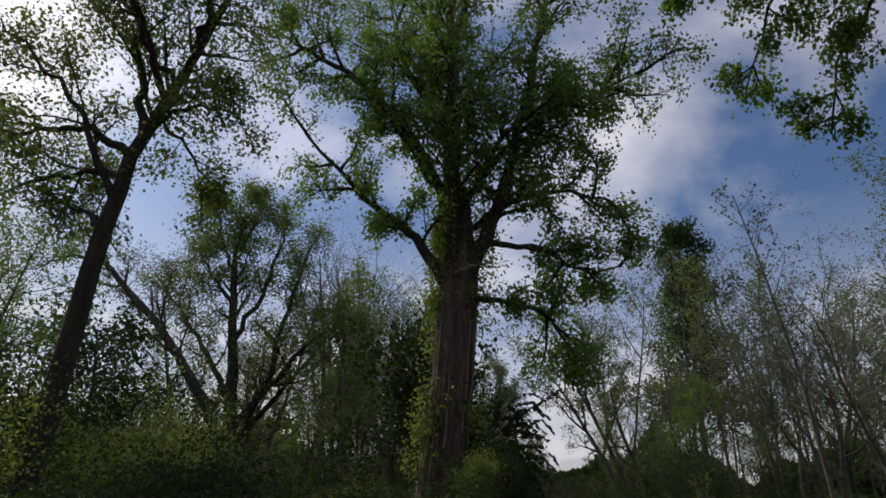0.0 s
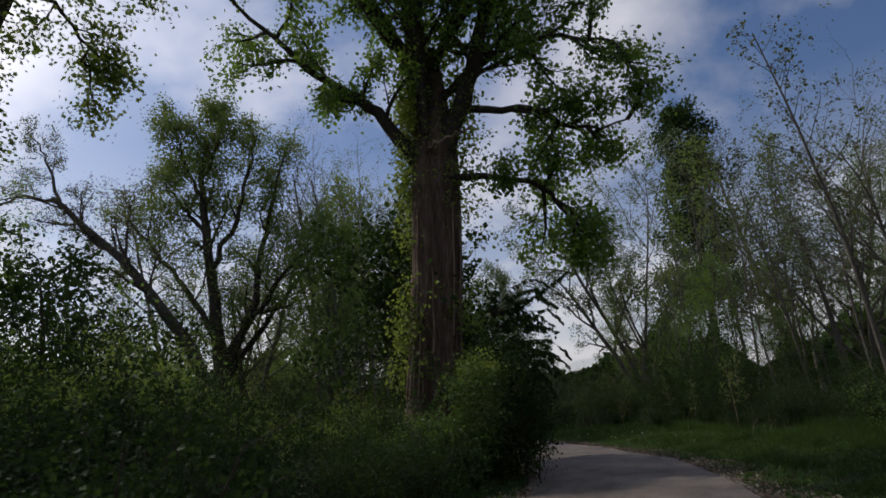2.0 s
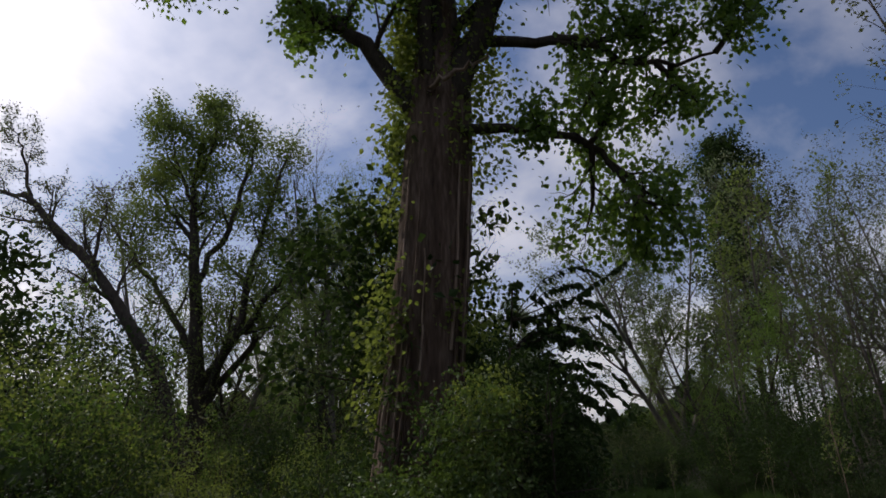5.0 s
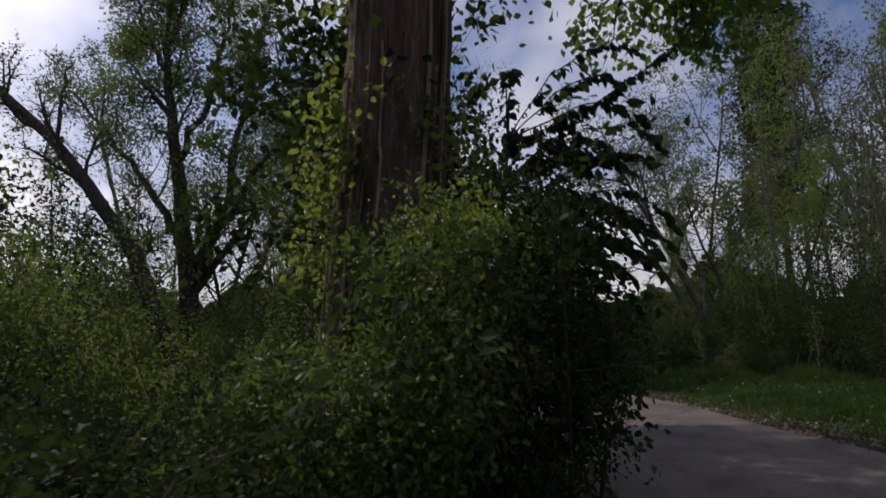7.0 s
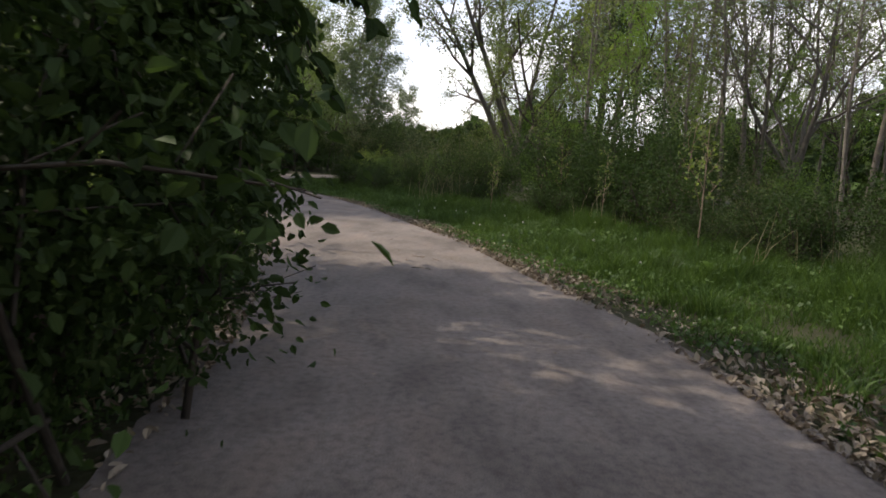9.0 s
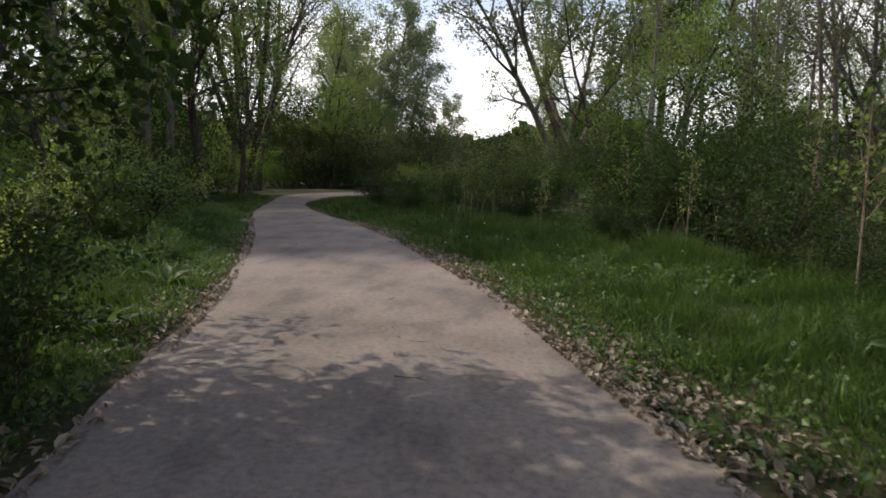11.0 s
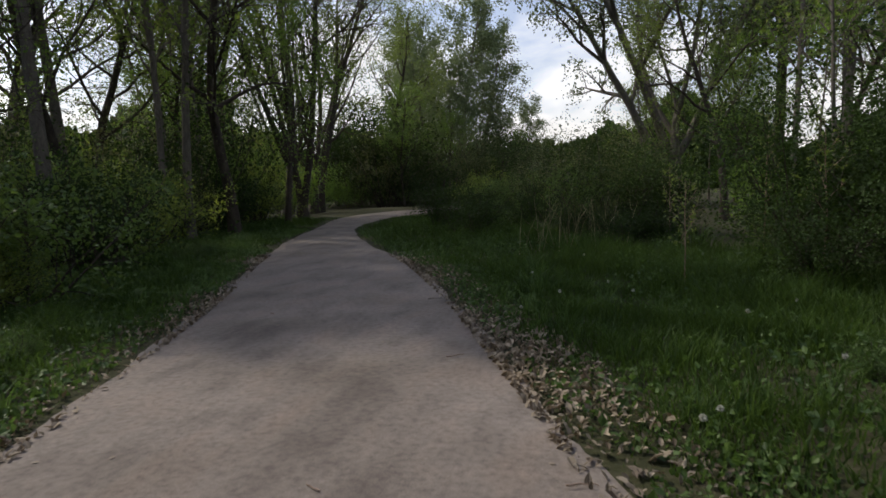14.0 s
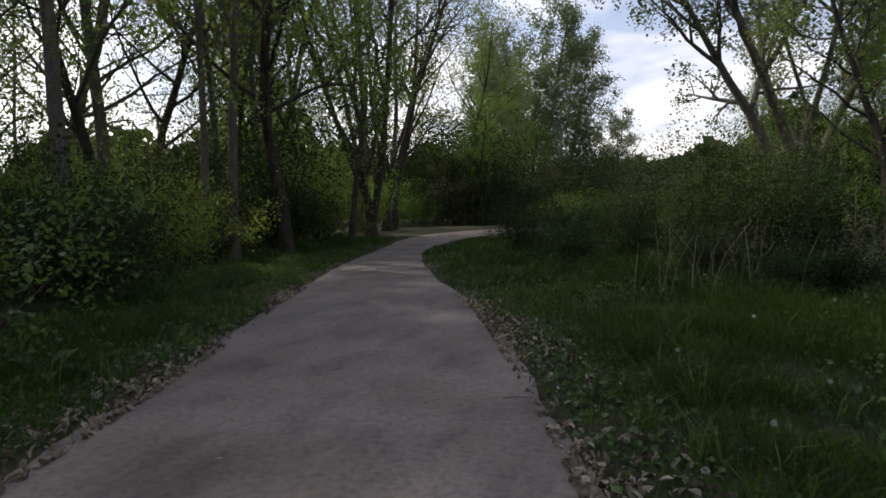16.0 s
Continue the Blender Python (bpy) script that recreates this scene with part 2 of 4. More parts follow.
def tubes(polys, sides):
    """Tapered tubes round polylines: [(points, radii)] -> vertices, quads."""
    Vs, Fs, base = [], [], 0
    ring = np.arange(sides) * 2 * np.pi / sides
    for P, rad in polys:
        P = np.asarray(P, float)
        n = len(P)
        T = unit(np.gradient(P, axis=0))
        d = P[-1] - P[0]
        ref = np.eye(3)[np.argmin(np.abs(d))]
        A = unit(np.cross(T, ref))
        B = np.cross(T, A)
        V = P[:, None] + np.asarray(rad)[:, None, None] * (A[:, None] * np.cos(ring)[None, :, None] + B[:, None] * np.sin(ring)[None, :, None])
        Vs.append(V.reshape(-1, 3))
        i = np.arange(n - 1)[:, None] * sides + np.arange(sides)[None]
        j = np.arange(n - 1)[:, None] * sides + (np.arange(sides)[None] + 1) % sides
        Fs.append(np.stack([i, j, j + sides, i + sides], -1).reshape(-1, 4) + base)
        base += n * sides
    return np.concatenate(Vs), np.concatenate(Fs)


def joined(bits):
    base = np.cumsum([0] + [len(V) for V, F in bits])
    return np.concatenate([V for V, F in bits]), np.concatenate([F + b for (V, F), b in zip(bits, base)])


def leaves(rng, C, size, axis=None, droop=0.25, wide=0.36, flat=0.5, six=False):
    """One folded leaf at each centre; axis gives the way that its tip points."""
    n = len(C)
    s = (size * rng.uniform(0.6, 1.3, n))[:, None]
    a = rng.normal(0, 1, (n, 3))
    if axis is not None:
        a = a * 0.6 + axis
    a[:, 2] -= droop
    a = unit(a)
    nrm = rng.normal(0, 1 - flat, (n, 3)) + np.array([0, 0, flat])
    b = unit(np.cross(a, nrm))
    nn = np.cross(b, a)
    fold = nn * s * 0.1
    if not six:
        V = np.stack([C - a * s * 0.5, C + b * s * wide + fold, C + a * s * 0.5, C - b * s * wide + fold], 1).reshape(-1, 3)
        k = np.arange(n)[:, None] * 4
        F = np.concatenate([k + [0, 1, 2], k + [0, 2, 3]], 1).reshape(-1, 3)
        return V, F
    tip = C + a * s * 0.55 - nn * s * 0.08
    V = np.stack([C - a * s * 0.5, C - a * s * 0.22 + b * s * wide * 0.85 + fold, C + a * s * 0.16 + b * s * wide * 0.8 + fold, tip,
                  C + a * s * 0.16 - b * s * wide * 0.8 + fold, C - a * s * 0.22 - b * s * wide * 0.85 + fold], 1).reshape(-1, 3)
    k = np.arange(n)[:, None] * 6
    F = np.concatenate([k + [0, 1, 2], k + [0, 2, 3], k + [0, 3, 4], k + [0, 4, 5]], 1).reshape(-1, 3)
    return V, F


def bough(out, rng, p, d, L, r, lvl, sp):
    """Grows one branch and, by the spec, its side branches."""
    n = sp["seg"][lvl]
    pts, rad = [p], [r]
    d = np.asarray(d, float)
    for i in range(n):
        d = unit(d + rng.normal(0, sp["wob"][lvl], 3) + np.array([0, 0, sp["up"][lvl]]))
        p = p + d * L / n
        pts.append(p)
        rad.append(r * (1 - 0.8 * (i + 1) / n) + 0.002)
    P = np.array(pts)
    out.append((lvl, P, np.array(rad)))
    if lvl + 1 >= len(sp["seg"]):
        return
    m = sp["n"][lvl]
    az = rng.uniform(0, 6.28)
    for k in range(m):
        t = sp["t0"][lvl] + (0.99 - sp["t0"][lvl]) * (k + rng.uniform(0, 1)) / m
        f = t * n
        i = min(int(f), n - 1)
        q = P[i] + (P[i + 1] - P[i]) * (f - i)
        tan = unit(P[i + 1] - P[i])
        az += 2.4 + rng.uniform(-0.5, 0.5)
        ref = np.eye(3)[np.argmin(np.abs(tan))]
        u = unit(np.cross(tan, ref))
        v = np.cross(tan, u)
        ang = radians(sp["ang"][lvl] * rng.uniform(0.75, 1.25))
        dd = tan * math.cos(ang) + (u * math.cos(az) + v * math.sin(az)) * math.sin(ang)
        prof = 1.0 if lvl else sp["prof"](t)
        bough(out, rng, q, dd, L * sp["len"][lvl] * prof * rng.uniform(0.7, 1.2), r * (1 - 0.75 * t) * sp["thin"], lvl + 1, sp)


def foliage(rng, out, lvl, per, spread, size, keep=1.0, **kw):
    C, A = [], []
    for l, P, r in out:
        if l < lvl or rng.uniform() > keep:
            continue
        # leaves gather in a few tufts along the twig
        t = rng.choice(rng.uniform(0.25, 1.0, 3), per) * (len(P) - 1)
        i = np.minimum(t.astype(int), len(P) - 2)
        C.append(P[i] + (P[i + 1] - P[i]) * (t - i)[:, None] + rng.normal(0, spread, (per, 3)))
        A.append(P[i + 1] - P[i])
    C, A = np.concatenate(C), unit(np.concatenate(A))
    return leaves(rng, C, size, A, **kw)


def tree(seed, name, label, category, sp, height, r0, bark, leaf, per, size, spread, keep=1.0, lean=(0, 0), sides=9, group="", droop=0.3):
    """A tree at the origin: trunk, branches and crown."""
    rng = np.random.default_rng(seed)
    out = []
    d = unit(np.array([lean[0], lean[1], 1.0]))
    bough(out, rng, np.array([0, 0, -0.15]), d, height, r0, 0, sp)
    top = tagged(new(name), label, category, group)
    trunk_poly = [(P, r) for l, P, r in out if l == 0]
    P, r = trunk_poly[0]
    r = r.copy()
    r[0] *= 1.35
    bits = [tubes([(P, r)], sides), tubes([(P, r) for l, P, r in out if l == 1], 5), tubes([(P, r) for l, P, r in out if l > 1], 3)]
    V, F = joined(bits)
    part("trunk", fast_mesh("trunk", V, F, bark, True), top)
    if per:
        V, F = foliage(rng, out, len(sp["seg"]) - 1, per, spread, size, keep, droop=droop)
        part("crown", fast_mesh("crown", V, F, leaf), top)
    return top


SPREADING = dict(seg=[9, 6, 3, 2], wob=[0.07, 0.16, 0.2, 0.25], up=[0.05, 0.1, 0.05, 0.02], n=[16, 7, 5], t0=[0.25, 0.25, 0.2], ang=[55, 45, 45],
                 len=[0.42, 0.5, 0.5], thin=0.5, prof=lambda t: 1.15 - 0.75 * t)
POLE = dict(seg=[10, 5, 2], wob=[0.035, 0.12, 0.2], up=[0.04, 0.14, 0.05], n=[26, 5], t0=[0.3, 0.2], ang=[48, 45],
            len=[0.2, 0.45], thin=0.42, prof=lambda t: 1.2 - 0.8 * t)
CONIC = dict(seg=[10, 5, 3, 2], wob=[0.03, 0.1, 0.2, 0.25], up=[0.03, 0.06, 0.04, 0.0], n=[44, 5, 3], t0=[0.22, 0.15, 0.15], ang=[62, 45, 45],
             len=[0.2, 0.45, 0.5], thin=0.35, prof=lambda t: max(0.3, 1.2 - 0.85 * t) * (0.75 + 0.35 * math.sin(t * 31)))
MULTI = dict(seg=[5, 8, 5, 3, 2], wob=[0.05, 0.1, 0.16, 0.2, 0.25], up=[0.05, 0.09, 0.06, 0.03, 0.0], n=[6, 8, 5, 3], t0=[0.12, 0.3, 0.2, 0.2], ang=[28, 48, 45, 45],
             len=[2.6, 0.36, 0.5, 0.5], thin=0.75, prof=lambda t: 1.1 - 0.3 * t)
BROAD = dict(seg=[10, 5, 3, 2], wob=[0.04, 0.12, 0.2, 0.25], up=[0.03, 0.14, 0.06, 0.0], n=[26, 5, 3], t0=[0.14, 0.15, 0.15], ang=[56, 45, 45],
             len=[0.34, 0.45, 0.5], thin=0.36, prof=lambda t: 1.1 - 0.7 * t)
MAPLE = dict(seg=[7, 5, 4, 3], wob=[0.06, 0.12, 0.16, 0.2], up=[0.04, 0.03, 0.0, -0.03], n=[12, 5, 4], t0=[0.38, 0.2, 0.2], ang=[66, 45, 45],
             len=[0.45, 0.5, 0.5], thin=0.45, prof=lambda t: 1.1 - 0.6 * t)
VASE = dict(seg=[5, 9, 5, 3, 2], wob=[0.04, 0.06, 0.14, 0.2, 0.25], up=[0.05, 0.03, 0.08, 0.03, 0.0], n=[6, 9, 5, 3], t0=[0.08, 0.3, 0.2, 0.2], ang=[15, 42, 45, 45],
            len=[4.0, 0.24, 0.5, 0.5], thin=0.72, prof=lambda t: 1.05 - 0.25 * t)
GAUNT = dict(seg=[9, 6, 4, 3], wob=[0.04, 0.12, 0.16, 0.2], up=[0.04, 0.16, 0.1, 0.05], n=[11, 6, 5], t0=[0.35, 0.25, 0.2], ang=[42, 40, 40],
             len=[0.36, 0.5, 0.5], thin=0.45, prof=lambda t: 1.15 - 0.6 * t)
BUSHY = dict(seg=[4, 4, 3], wob=[0.14, 0.2, 0.25], up=[-0.02, 0.03, 0.0], n=[7, 4], t0=[0.15, 0.15], ang=[50, 50], len=[0.5, 0.5], thin=0.6, prof=lambda t: 1.1 - 0.4 * t)


def bush(seed, label, stems, height, leaf, per, size, spread, flare=0.7, wide=0.6, name="bush", category="bush", six=False, group="", sp=BUSHY):
    """Many arching stems from one root, leafy down to the ground."""
    rng = np.random.default_rng(seed)
    out = []
    for k in range(stems):
        a = rng.uniform(0, 6.28)
        lean = rng.uniform(0.1, flare)
        start = np.array([math.cos(a), math.sin(a), 0]) * rng.uniform(0.02, wide * 0.5)
        start[2] = -0.06
        bough(out, rng, start, (math.cos(a) * lean, math.sin(a) * lean, 1), height * rng.uniform(0.55, 1.1), 0.016 * height ** 0.5, 0, sp)
    top = tagged(new(name), label, category, group)
    V, F = tubes([(P[::2], r[::2]) for l, P, r in out if l == 0 or (height < 3 and (l == 1 or six))], 3)
    part("stem", fast_mesh("stem", V, F, BARK_DARK, True), top)
    V, F = foliage(rng, out, 1, per, spread, size, six=six)
    keep_up = V[:, 2] > 0.02
    V[:, 2] = np.where(keep_up, V[:, 2], 0.02 + rng.uniform(0, 0.05, len(V)))
    part("foliage", fast_mesh("foliage", V, F, leaf), top)
    return top


# ---- ground and path ----
RIGHT = [(1.75, -60), (1.75, -8), (1.75, -1.5), (1.68, 0.2), (1.47, 2.4), (0.85, 4.5), (0.1, 7.45), (-0.42, 8.8), (-1.38, 11.4), (-1.83, 12.5), (-2.85, 14.9), (-3.75, 16.7), (-5.0, 18.6),
         (-7.0, 22.7), (-7.95, 25.3), (-8.4, 28), (-8.6, 31), (-8.2, 34.5), (-6.3, 39), (-1.5, 46), (8, 56)]
LEFT = [(-1.45, -60), (-1.45, -8), (-1.45, -1), (-1.6, 1), (-1.85, 2.7), (-2.2, 3.9), (-2.6, 5.6), (-3.2, 7.8), (-4.33, 11), (-4.95, 12.7), (-6.3, 15.8),
        (-8.1, 20.7), (-9.7, 26.4), (-10.7, 29.5), (-11.4, 33), (-11.1, 36.8), (-9.3, 41.5), (-4.5, 48.5), (5, 58.5)]


def smooth_curve(knots):
    K = np.array(knots, float)
    y = np.linspace(K[0, 1], K[-1, 1], 1200)
    x = np.interp(y, K[:, 1], K[:, 0])
    for _ in range(3):
        x[8:-8] = np.convolve(x, np.ones(17) / 17, "valid")
    return x, y


xr_, yr_ = smooth_curve(RIGHT)
xl_, yl_ = smooth_curve(LEFT)


def x_right(y):
    return np.interp(y, yr_, xr_)


def x_left(y):
    return np.interp(y, yl_, xl_)


def ground_z(x, y):
    """Height of the ground: level beside the path, softly uneven away from it."""
    off = np.maximum(np.maximum(x - x_right(y), x_left(y) - x), 0)
    return -0.006 + np.minimum(off, 6) / 6 * 0.09 * (np.sin(x * 0.9 + 1.3 * np.sin(y * 0.37)) + np.cos(y * 0.8 + x * 0.21)) * 0.6


def build_ground():
    g = np.concatenate([[-900, -400, -200, -120], np.arange(-80, -30, 5.0), np.arange(-30, 30, 0.5), np.arange(30, 81, 5.0), [120, 200, 400, 900]])
    h = np.concatenate([[-900, -400, -200, -120, -80, -50], np.arange(-30, 60, 0.5), np.arange(60, 101, 5.0), [140, 250, 450, 900]])
    X, Y = np.meshgrid(g, h)
    Z = ground_z(X, Y)
    n, m = X.shape
    i = (np.arange(n - 1)[:, None] * m + np.arange(m - 1)[None]).reshape(-1)
    me = fast_mesh("ground", np.stack([X, Y, Z], -1).reshape(-1, 3), np.stack([i, i + 1, i + m + 1, i + m], -1), SOIL, True)
    tagged(new("ground", me), "dark woodland floor of soil, low green plants and rotting leaves", "ground", kind="structure")


def build_path():
    rng = np.random.default_rng(3)
    n = 1400
    s = np.linspace(0, 1, n)
    yl = np.interp(s, np.linspace(0, 1, len(yl_)), yl_)
    yr = np.interp(s, np.linspace(0, 1, len(yr_)), yr_)

    def ragged(y, k):
        return 0.025 * np.sin(y * 2.1 + k) + 0.018 * np.sin(y * 5.3 + 2 * k) + rng.normal(0, 0.007, n)
    L = np.stack([x_left(yl) + ragged(yl, 1), yl], -1)
    R = np.stack([x_right(yr) + ragged(yr, 4), yr], -1)
    cols = np.linspace(0, 1, 9)
    V = []
    for k, c in enumerate(cols):
        q = L * (1 - c) + R * c
        V.append(np.column_stack([q, np.full(n, 0.012 * (1 - (2 * c - 1) ** 2))]))
    first = np.column_stack([L, np.full(n, -0.09)])
    last = np.column_stack([R, np.full(n, -0.09)])
    V = np.stack([first, *V, last], 1)
    m = V.shape[1]
    i = (np.arange(n - 1)[:, None] * m + np.arange(m - 1)[None]).reshape(-1)
    me = fast_mesh("path", V.reshape(-1, 3), np.stack([i, i + 1, i + m + 1, i + m], -1), ASPHALT, False)
    tagged(new("path", me), "worn grey-brown asphalt footpath with stained patches and ragged edges", "path", kind="structure")


build_ground()
build_path()


def scatter(rng, n, y0, y1, side, lo, hi, power=1.0):
    """Points beside the path, lo to hi metres off its edge."""
    y = rng.uniform(y0, y1, n)
    off = lo + (hi - lo) * rng.uniform(0, 1, n) ** power
    x = x_right(y) + off if side > 0 else x_left(y) - off
    return x, y, off


def blades(rng, x, y, h, w, bend=0.45):
    n = len(x)
    z = ground_z(x, y) - 0.01
    a = rng.uniform(0, 6.28, n)
    side = np.stack([np.cos(a), np.sin(a), 0 * a], -1) * w[:, None]
    b = rng.uniform(0, 6.28, n)
    lean = np.stack([np.cos(b), np.sin(b), 0 * b], -1) * (h * bend * rng.uniform(0.2, 1.3, n))[:, None]
    P = np.stack([x, y, z], -1)
    up = np.zeros((n, 3))
    up[:, 2] = h
    V = np.stack([P - side, P + side, P + up * 0.6 + lean * 0.35 + side * 0.75, P + up * 0.6 + lean * 0.35 - side * 0.75, P + up * 0.95 + lean], 1).reshape(-1, 3)
    k = np.arange(n)[:, None] * 5
    return V, np.concatenate([k + [0, 1, 2], k + [0, 2, 3], k + [3, 2, 4]], 1).reshape(-1, 3)


def build_grass():
    rng = np.random.default_rng(11)
    for side, hi, name, label in ((1, 5.2, "grass", "lush green grass verge, taller away from the asphalt"), (-1, 3.2, "grass", "short green grass and weeds on the verge beside the brush")):
        Vs, Fs, base = [], [], 0
        for n, y0, y1 in ((56000, -6, 4), (90000, 4, 16), (30000, 16, 32)):
            x, y, off = scatter(rng, n if side > 0 else int(n * 0.62), y0, y1, side, 0.02, hi, 0.9)
            clump = 0.5 + 0.5 * np.sin(x * 2.3 + 2 * np.sin(y * 1.7)) * np.sin(y * 2.9 + 1.5 * np.sin(x * 1.3))
            keep = rng.uniform(0, 1, len(x)) < 0.35 + 0.65 * clump
            keep &= (off > 0.3) | (rng.uniform(0, 1, len(x)) < 0.35 + off)
            x, y, off, clump = x[keep], y[keep], off[keep], clump[keep]
            h = (0.04 + 0.12 * np.minimum(off / 1.0, 1) + (0.17 if side > 0 else 0.06) * np.clip((off - 1.8) / 2, 0, 1)) * rng.uniform(0.4, 1.5, len(x)) * (0.4 + 1.1 * clump ** 1.5)
            V, F = blades(rng, x, y, h, rng.uniform(0.003, 0.007, len(x)) * (1.0 if y0 < 16 else 1.9), 0.8)
            Vs.append(V), Fs.append(F + base)
            base += len(V)
        tagged(new(name, fast_mesh(name, np.concatenate(Vs), np.concatenate(Fs), GRASS)), label, "grass", kind="stuff")
    # fresh tufts that stand out of the verges
    tx, ty, _ = scatter(rng, 420, -2.0, 20, 1, 0.25, 5.0, 0.8)
    ux, uy, _ = scatter(rng, 140, 3.0, 20, -1, 0.2, 2.6, 1.0)
    k = 26
    x = np.repeat(np.concatenate([tx, ux]), k)
    y = np.repeat(np.concatenate([ty, uy]), k)
    x, y = x + rng.normal(0, 0.05, len(x)), y + rng.normal(0, 0.05, len(y))
    h = np.repeat(rng.uniform(0.1, 0.36, len(tx) + len(ux)) * rng.uniform(0.6, 1.0, len(tx) + len(ux)), k) * rng.uniform(0.5, 1.3, len(x))
    V, F = blades(rng, x, y, h, rng.uniform(0.004, 0.009, len(x)), 0.9)
    tagged(new("grass", fast_mesh("grass", V, F, HERB)), "light green tufts standing out of the verge grass", "grass", kind="stuff")


def build_weeds():
    rng = np.random.default_rng(12)
    Cs = []
    for side, hi, n in ((1, 5.0, 8000), (-1, 3.4, 13000)):
        x, y, off = scatter(rng, n, -8, 26, side, 0.1, hi)
        keep = np.sin(x * 1.9 + np.sin(y * 2.2)) + np.sin(y * 1.4 + 2) > -0.1
        x, y, off = x[keep], y[keep], off[keep]
        for _ in range(4):
            Cs.append(np.stack([x + rng.normal(0, 0.05, len(x)), y + rng.normal(0, 0.05, len(x)), ground_z(x, y) + rng.uniform(0.02, 0.14, len(x)) * (0.5 + off * 0.4)], -1))
    for side in (1, -1):
        x, y, off = scatter(rng, 7000, -6, 17, side, 0.04, 1.1)
        keep = np.sin(x * 3.1 + np.sin(y * 2.7)) + np.sin(y * 3.4) > -0.4
        x, y = x[keep], y[keep]
        Cs.append(np.stack([x, y, ground_z(x, y) + rng.uniform(0.01, 0.06, len(x))], -1))
    C = np.concatenate(Cs)
    V, F = leaves(rng, C, 0.036 * rng.uniform(0.5, 1.9, len(C)), None, 0.0, 0.38, 0.55)
    tagged(new("weeds", fast_mesh("weeds", V, F, HERB)), "low broad-leaved green weeds among the grass of the verges", "weeds", kind="stuff")
    # fresh ground cover close to the edges, mostly on the left
    Cs = []
    for side, n, hi in ((-1, 17000, 2.0), (1, 7000, 0.9)):
        x, y, off = scatter(rng, n, 2, 24, side, 0.12, hi, 1.2)
        keep = np.sin(x * 2.6 + np.sin(y * 1.9) * 1.5) + np.sin(y * 2.3 + x) > 0.1
        x, y, off = x[keep], y[keep], off[keep]
        Cs.append(np.stack([x, y, ground_z(x, y) + rng.uniform(0.02, 0.1, len(x)) * (0.6 + off * 0.9)], -1))
    C = np.concatenate(Cs)
    V, F = leaves(rng, C, 0.034 * rng.uniform(0.5, 1.6, len(C)), None, 0.1, 0.4, 0.45)
    tagged(new("weeds", fast_mesh("weeds", V, F, HERB)), "fresh light green ground cover along the asphalt's edge", "weeds", kind="stuff")


def build_litter():
    rng = np.random.default_rng(13)
    Cs = []
    for side, n in ((1, 15000), (-1, 8500)):
        x, y, off = scatter(rng, n, -6, 17, side, -0.12, 0.62, 1.6)
        keep = 0.55 + 0.45 * np.sin(y * 1.3 + side) > rng.uniform(0, 1, n)
        x, y, off = x[keep], y[keep], off[keep]
        Cs.append(np.stack([x, y, np.where(off < 0, 0.016, ground_z(x, y) + 0.02 + rng.uniform(0, 0.025, len(x)))], -1))
    C = np.concatenate(Cs)
    V, F = leaves(rng, C, 0.048 * rng.uniform(0.4, 1.6, len(C)), None, 0.0, 0.3, 0.86, True)
    x, y, off = scatter(rng, 260, 0, 14, 1, -0.06, 0.6, 1.3)
    C = np.stack([x, y, ground_z(x, y) + rng.uniform(0.012, 0.03, len(x))], -1)
    V2, F2 = leaves(rng, C, 0.075 * rng.uniform(0.6, 1.3, len(C)), None, 0.0, 0.3, 0.92, True)
    V, F = np.concatenate([V, V2]), np.concatenate([F, F2 + len(V)])
    V[:, 2] = np.maximum(V[:, 2], -0.01)
    tagged(new("leaf_litter", fast_mesh("leaf_litter", V, F, LITTER)), "pale brown dead leaves lying along the asphalt's edges", "dead leaves", kind="stuff")


def dense(P, n, rng, wob):
    """A bent line through a few control points."""
    P = np.array(P, float)
    t = np.linspace(0, len(P) - 1, n)
    Q = np.stack([np.interp(t, np.arange(len(P)), P[:, k]) for k in range(3)], -1)
    for _ in range(2):
        Q[1:-1] = (Q[:-2] + Q[1:-1] * 2 + Q[2:]) / 4
    Q[1:-1] += rng.normal(0, wob, (n - 2, 3))
    return Q


def build_stalks():
    """Last year's pale stalks standing in the long grass."""
    rng = np.random.default_rng(14)
    c = np.array([(-0.4, 18.2), (-0.8, 17.0), (0.3, 18.4), (4.2, 9.5), (3.6, 12.0), (4.4, 6.5)])
    k = rng.integers(0, len(c), 110)
    p = c[k] + rng.normal(0, 0.55, (len(k), 2))
    polys = []
    for x, y in p:
        h = rng.uniform(0.4, 1.15)
        tilt = rng.normal(0, 0.28, 2) * h
        z = float(ground_z(np.array(x), np.array(y))) - 0.03
        polys.append((np.array([(x, y, z), (x + tilt[0] * 0.4, y + tilt[1] * 0.4, z + h * 0.6), (x + tilt[0], y + tilt[1], z + h)]), np.array([0.006, 0.005, 0.003])))
    V, F = tubes(polys, 3)
    tagged(new("dry_stalks", fast_mesh("dry_stalks", V, F, STRAW)), "pale dry stalks leaning in the long grass", "stalks", kind="stuff")


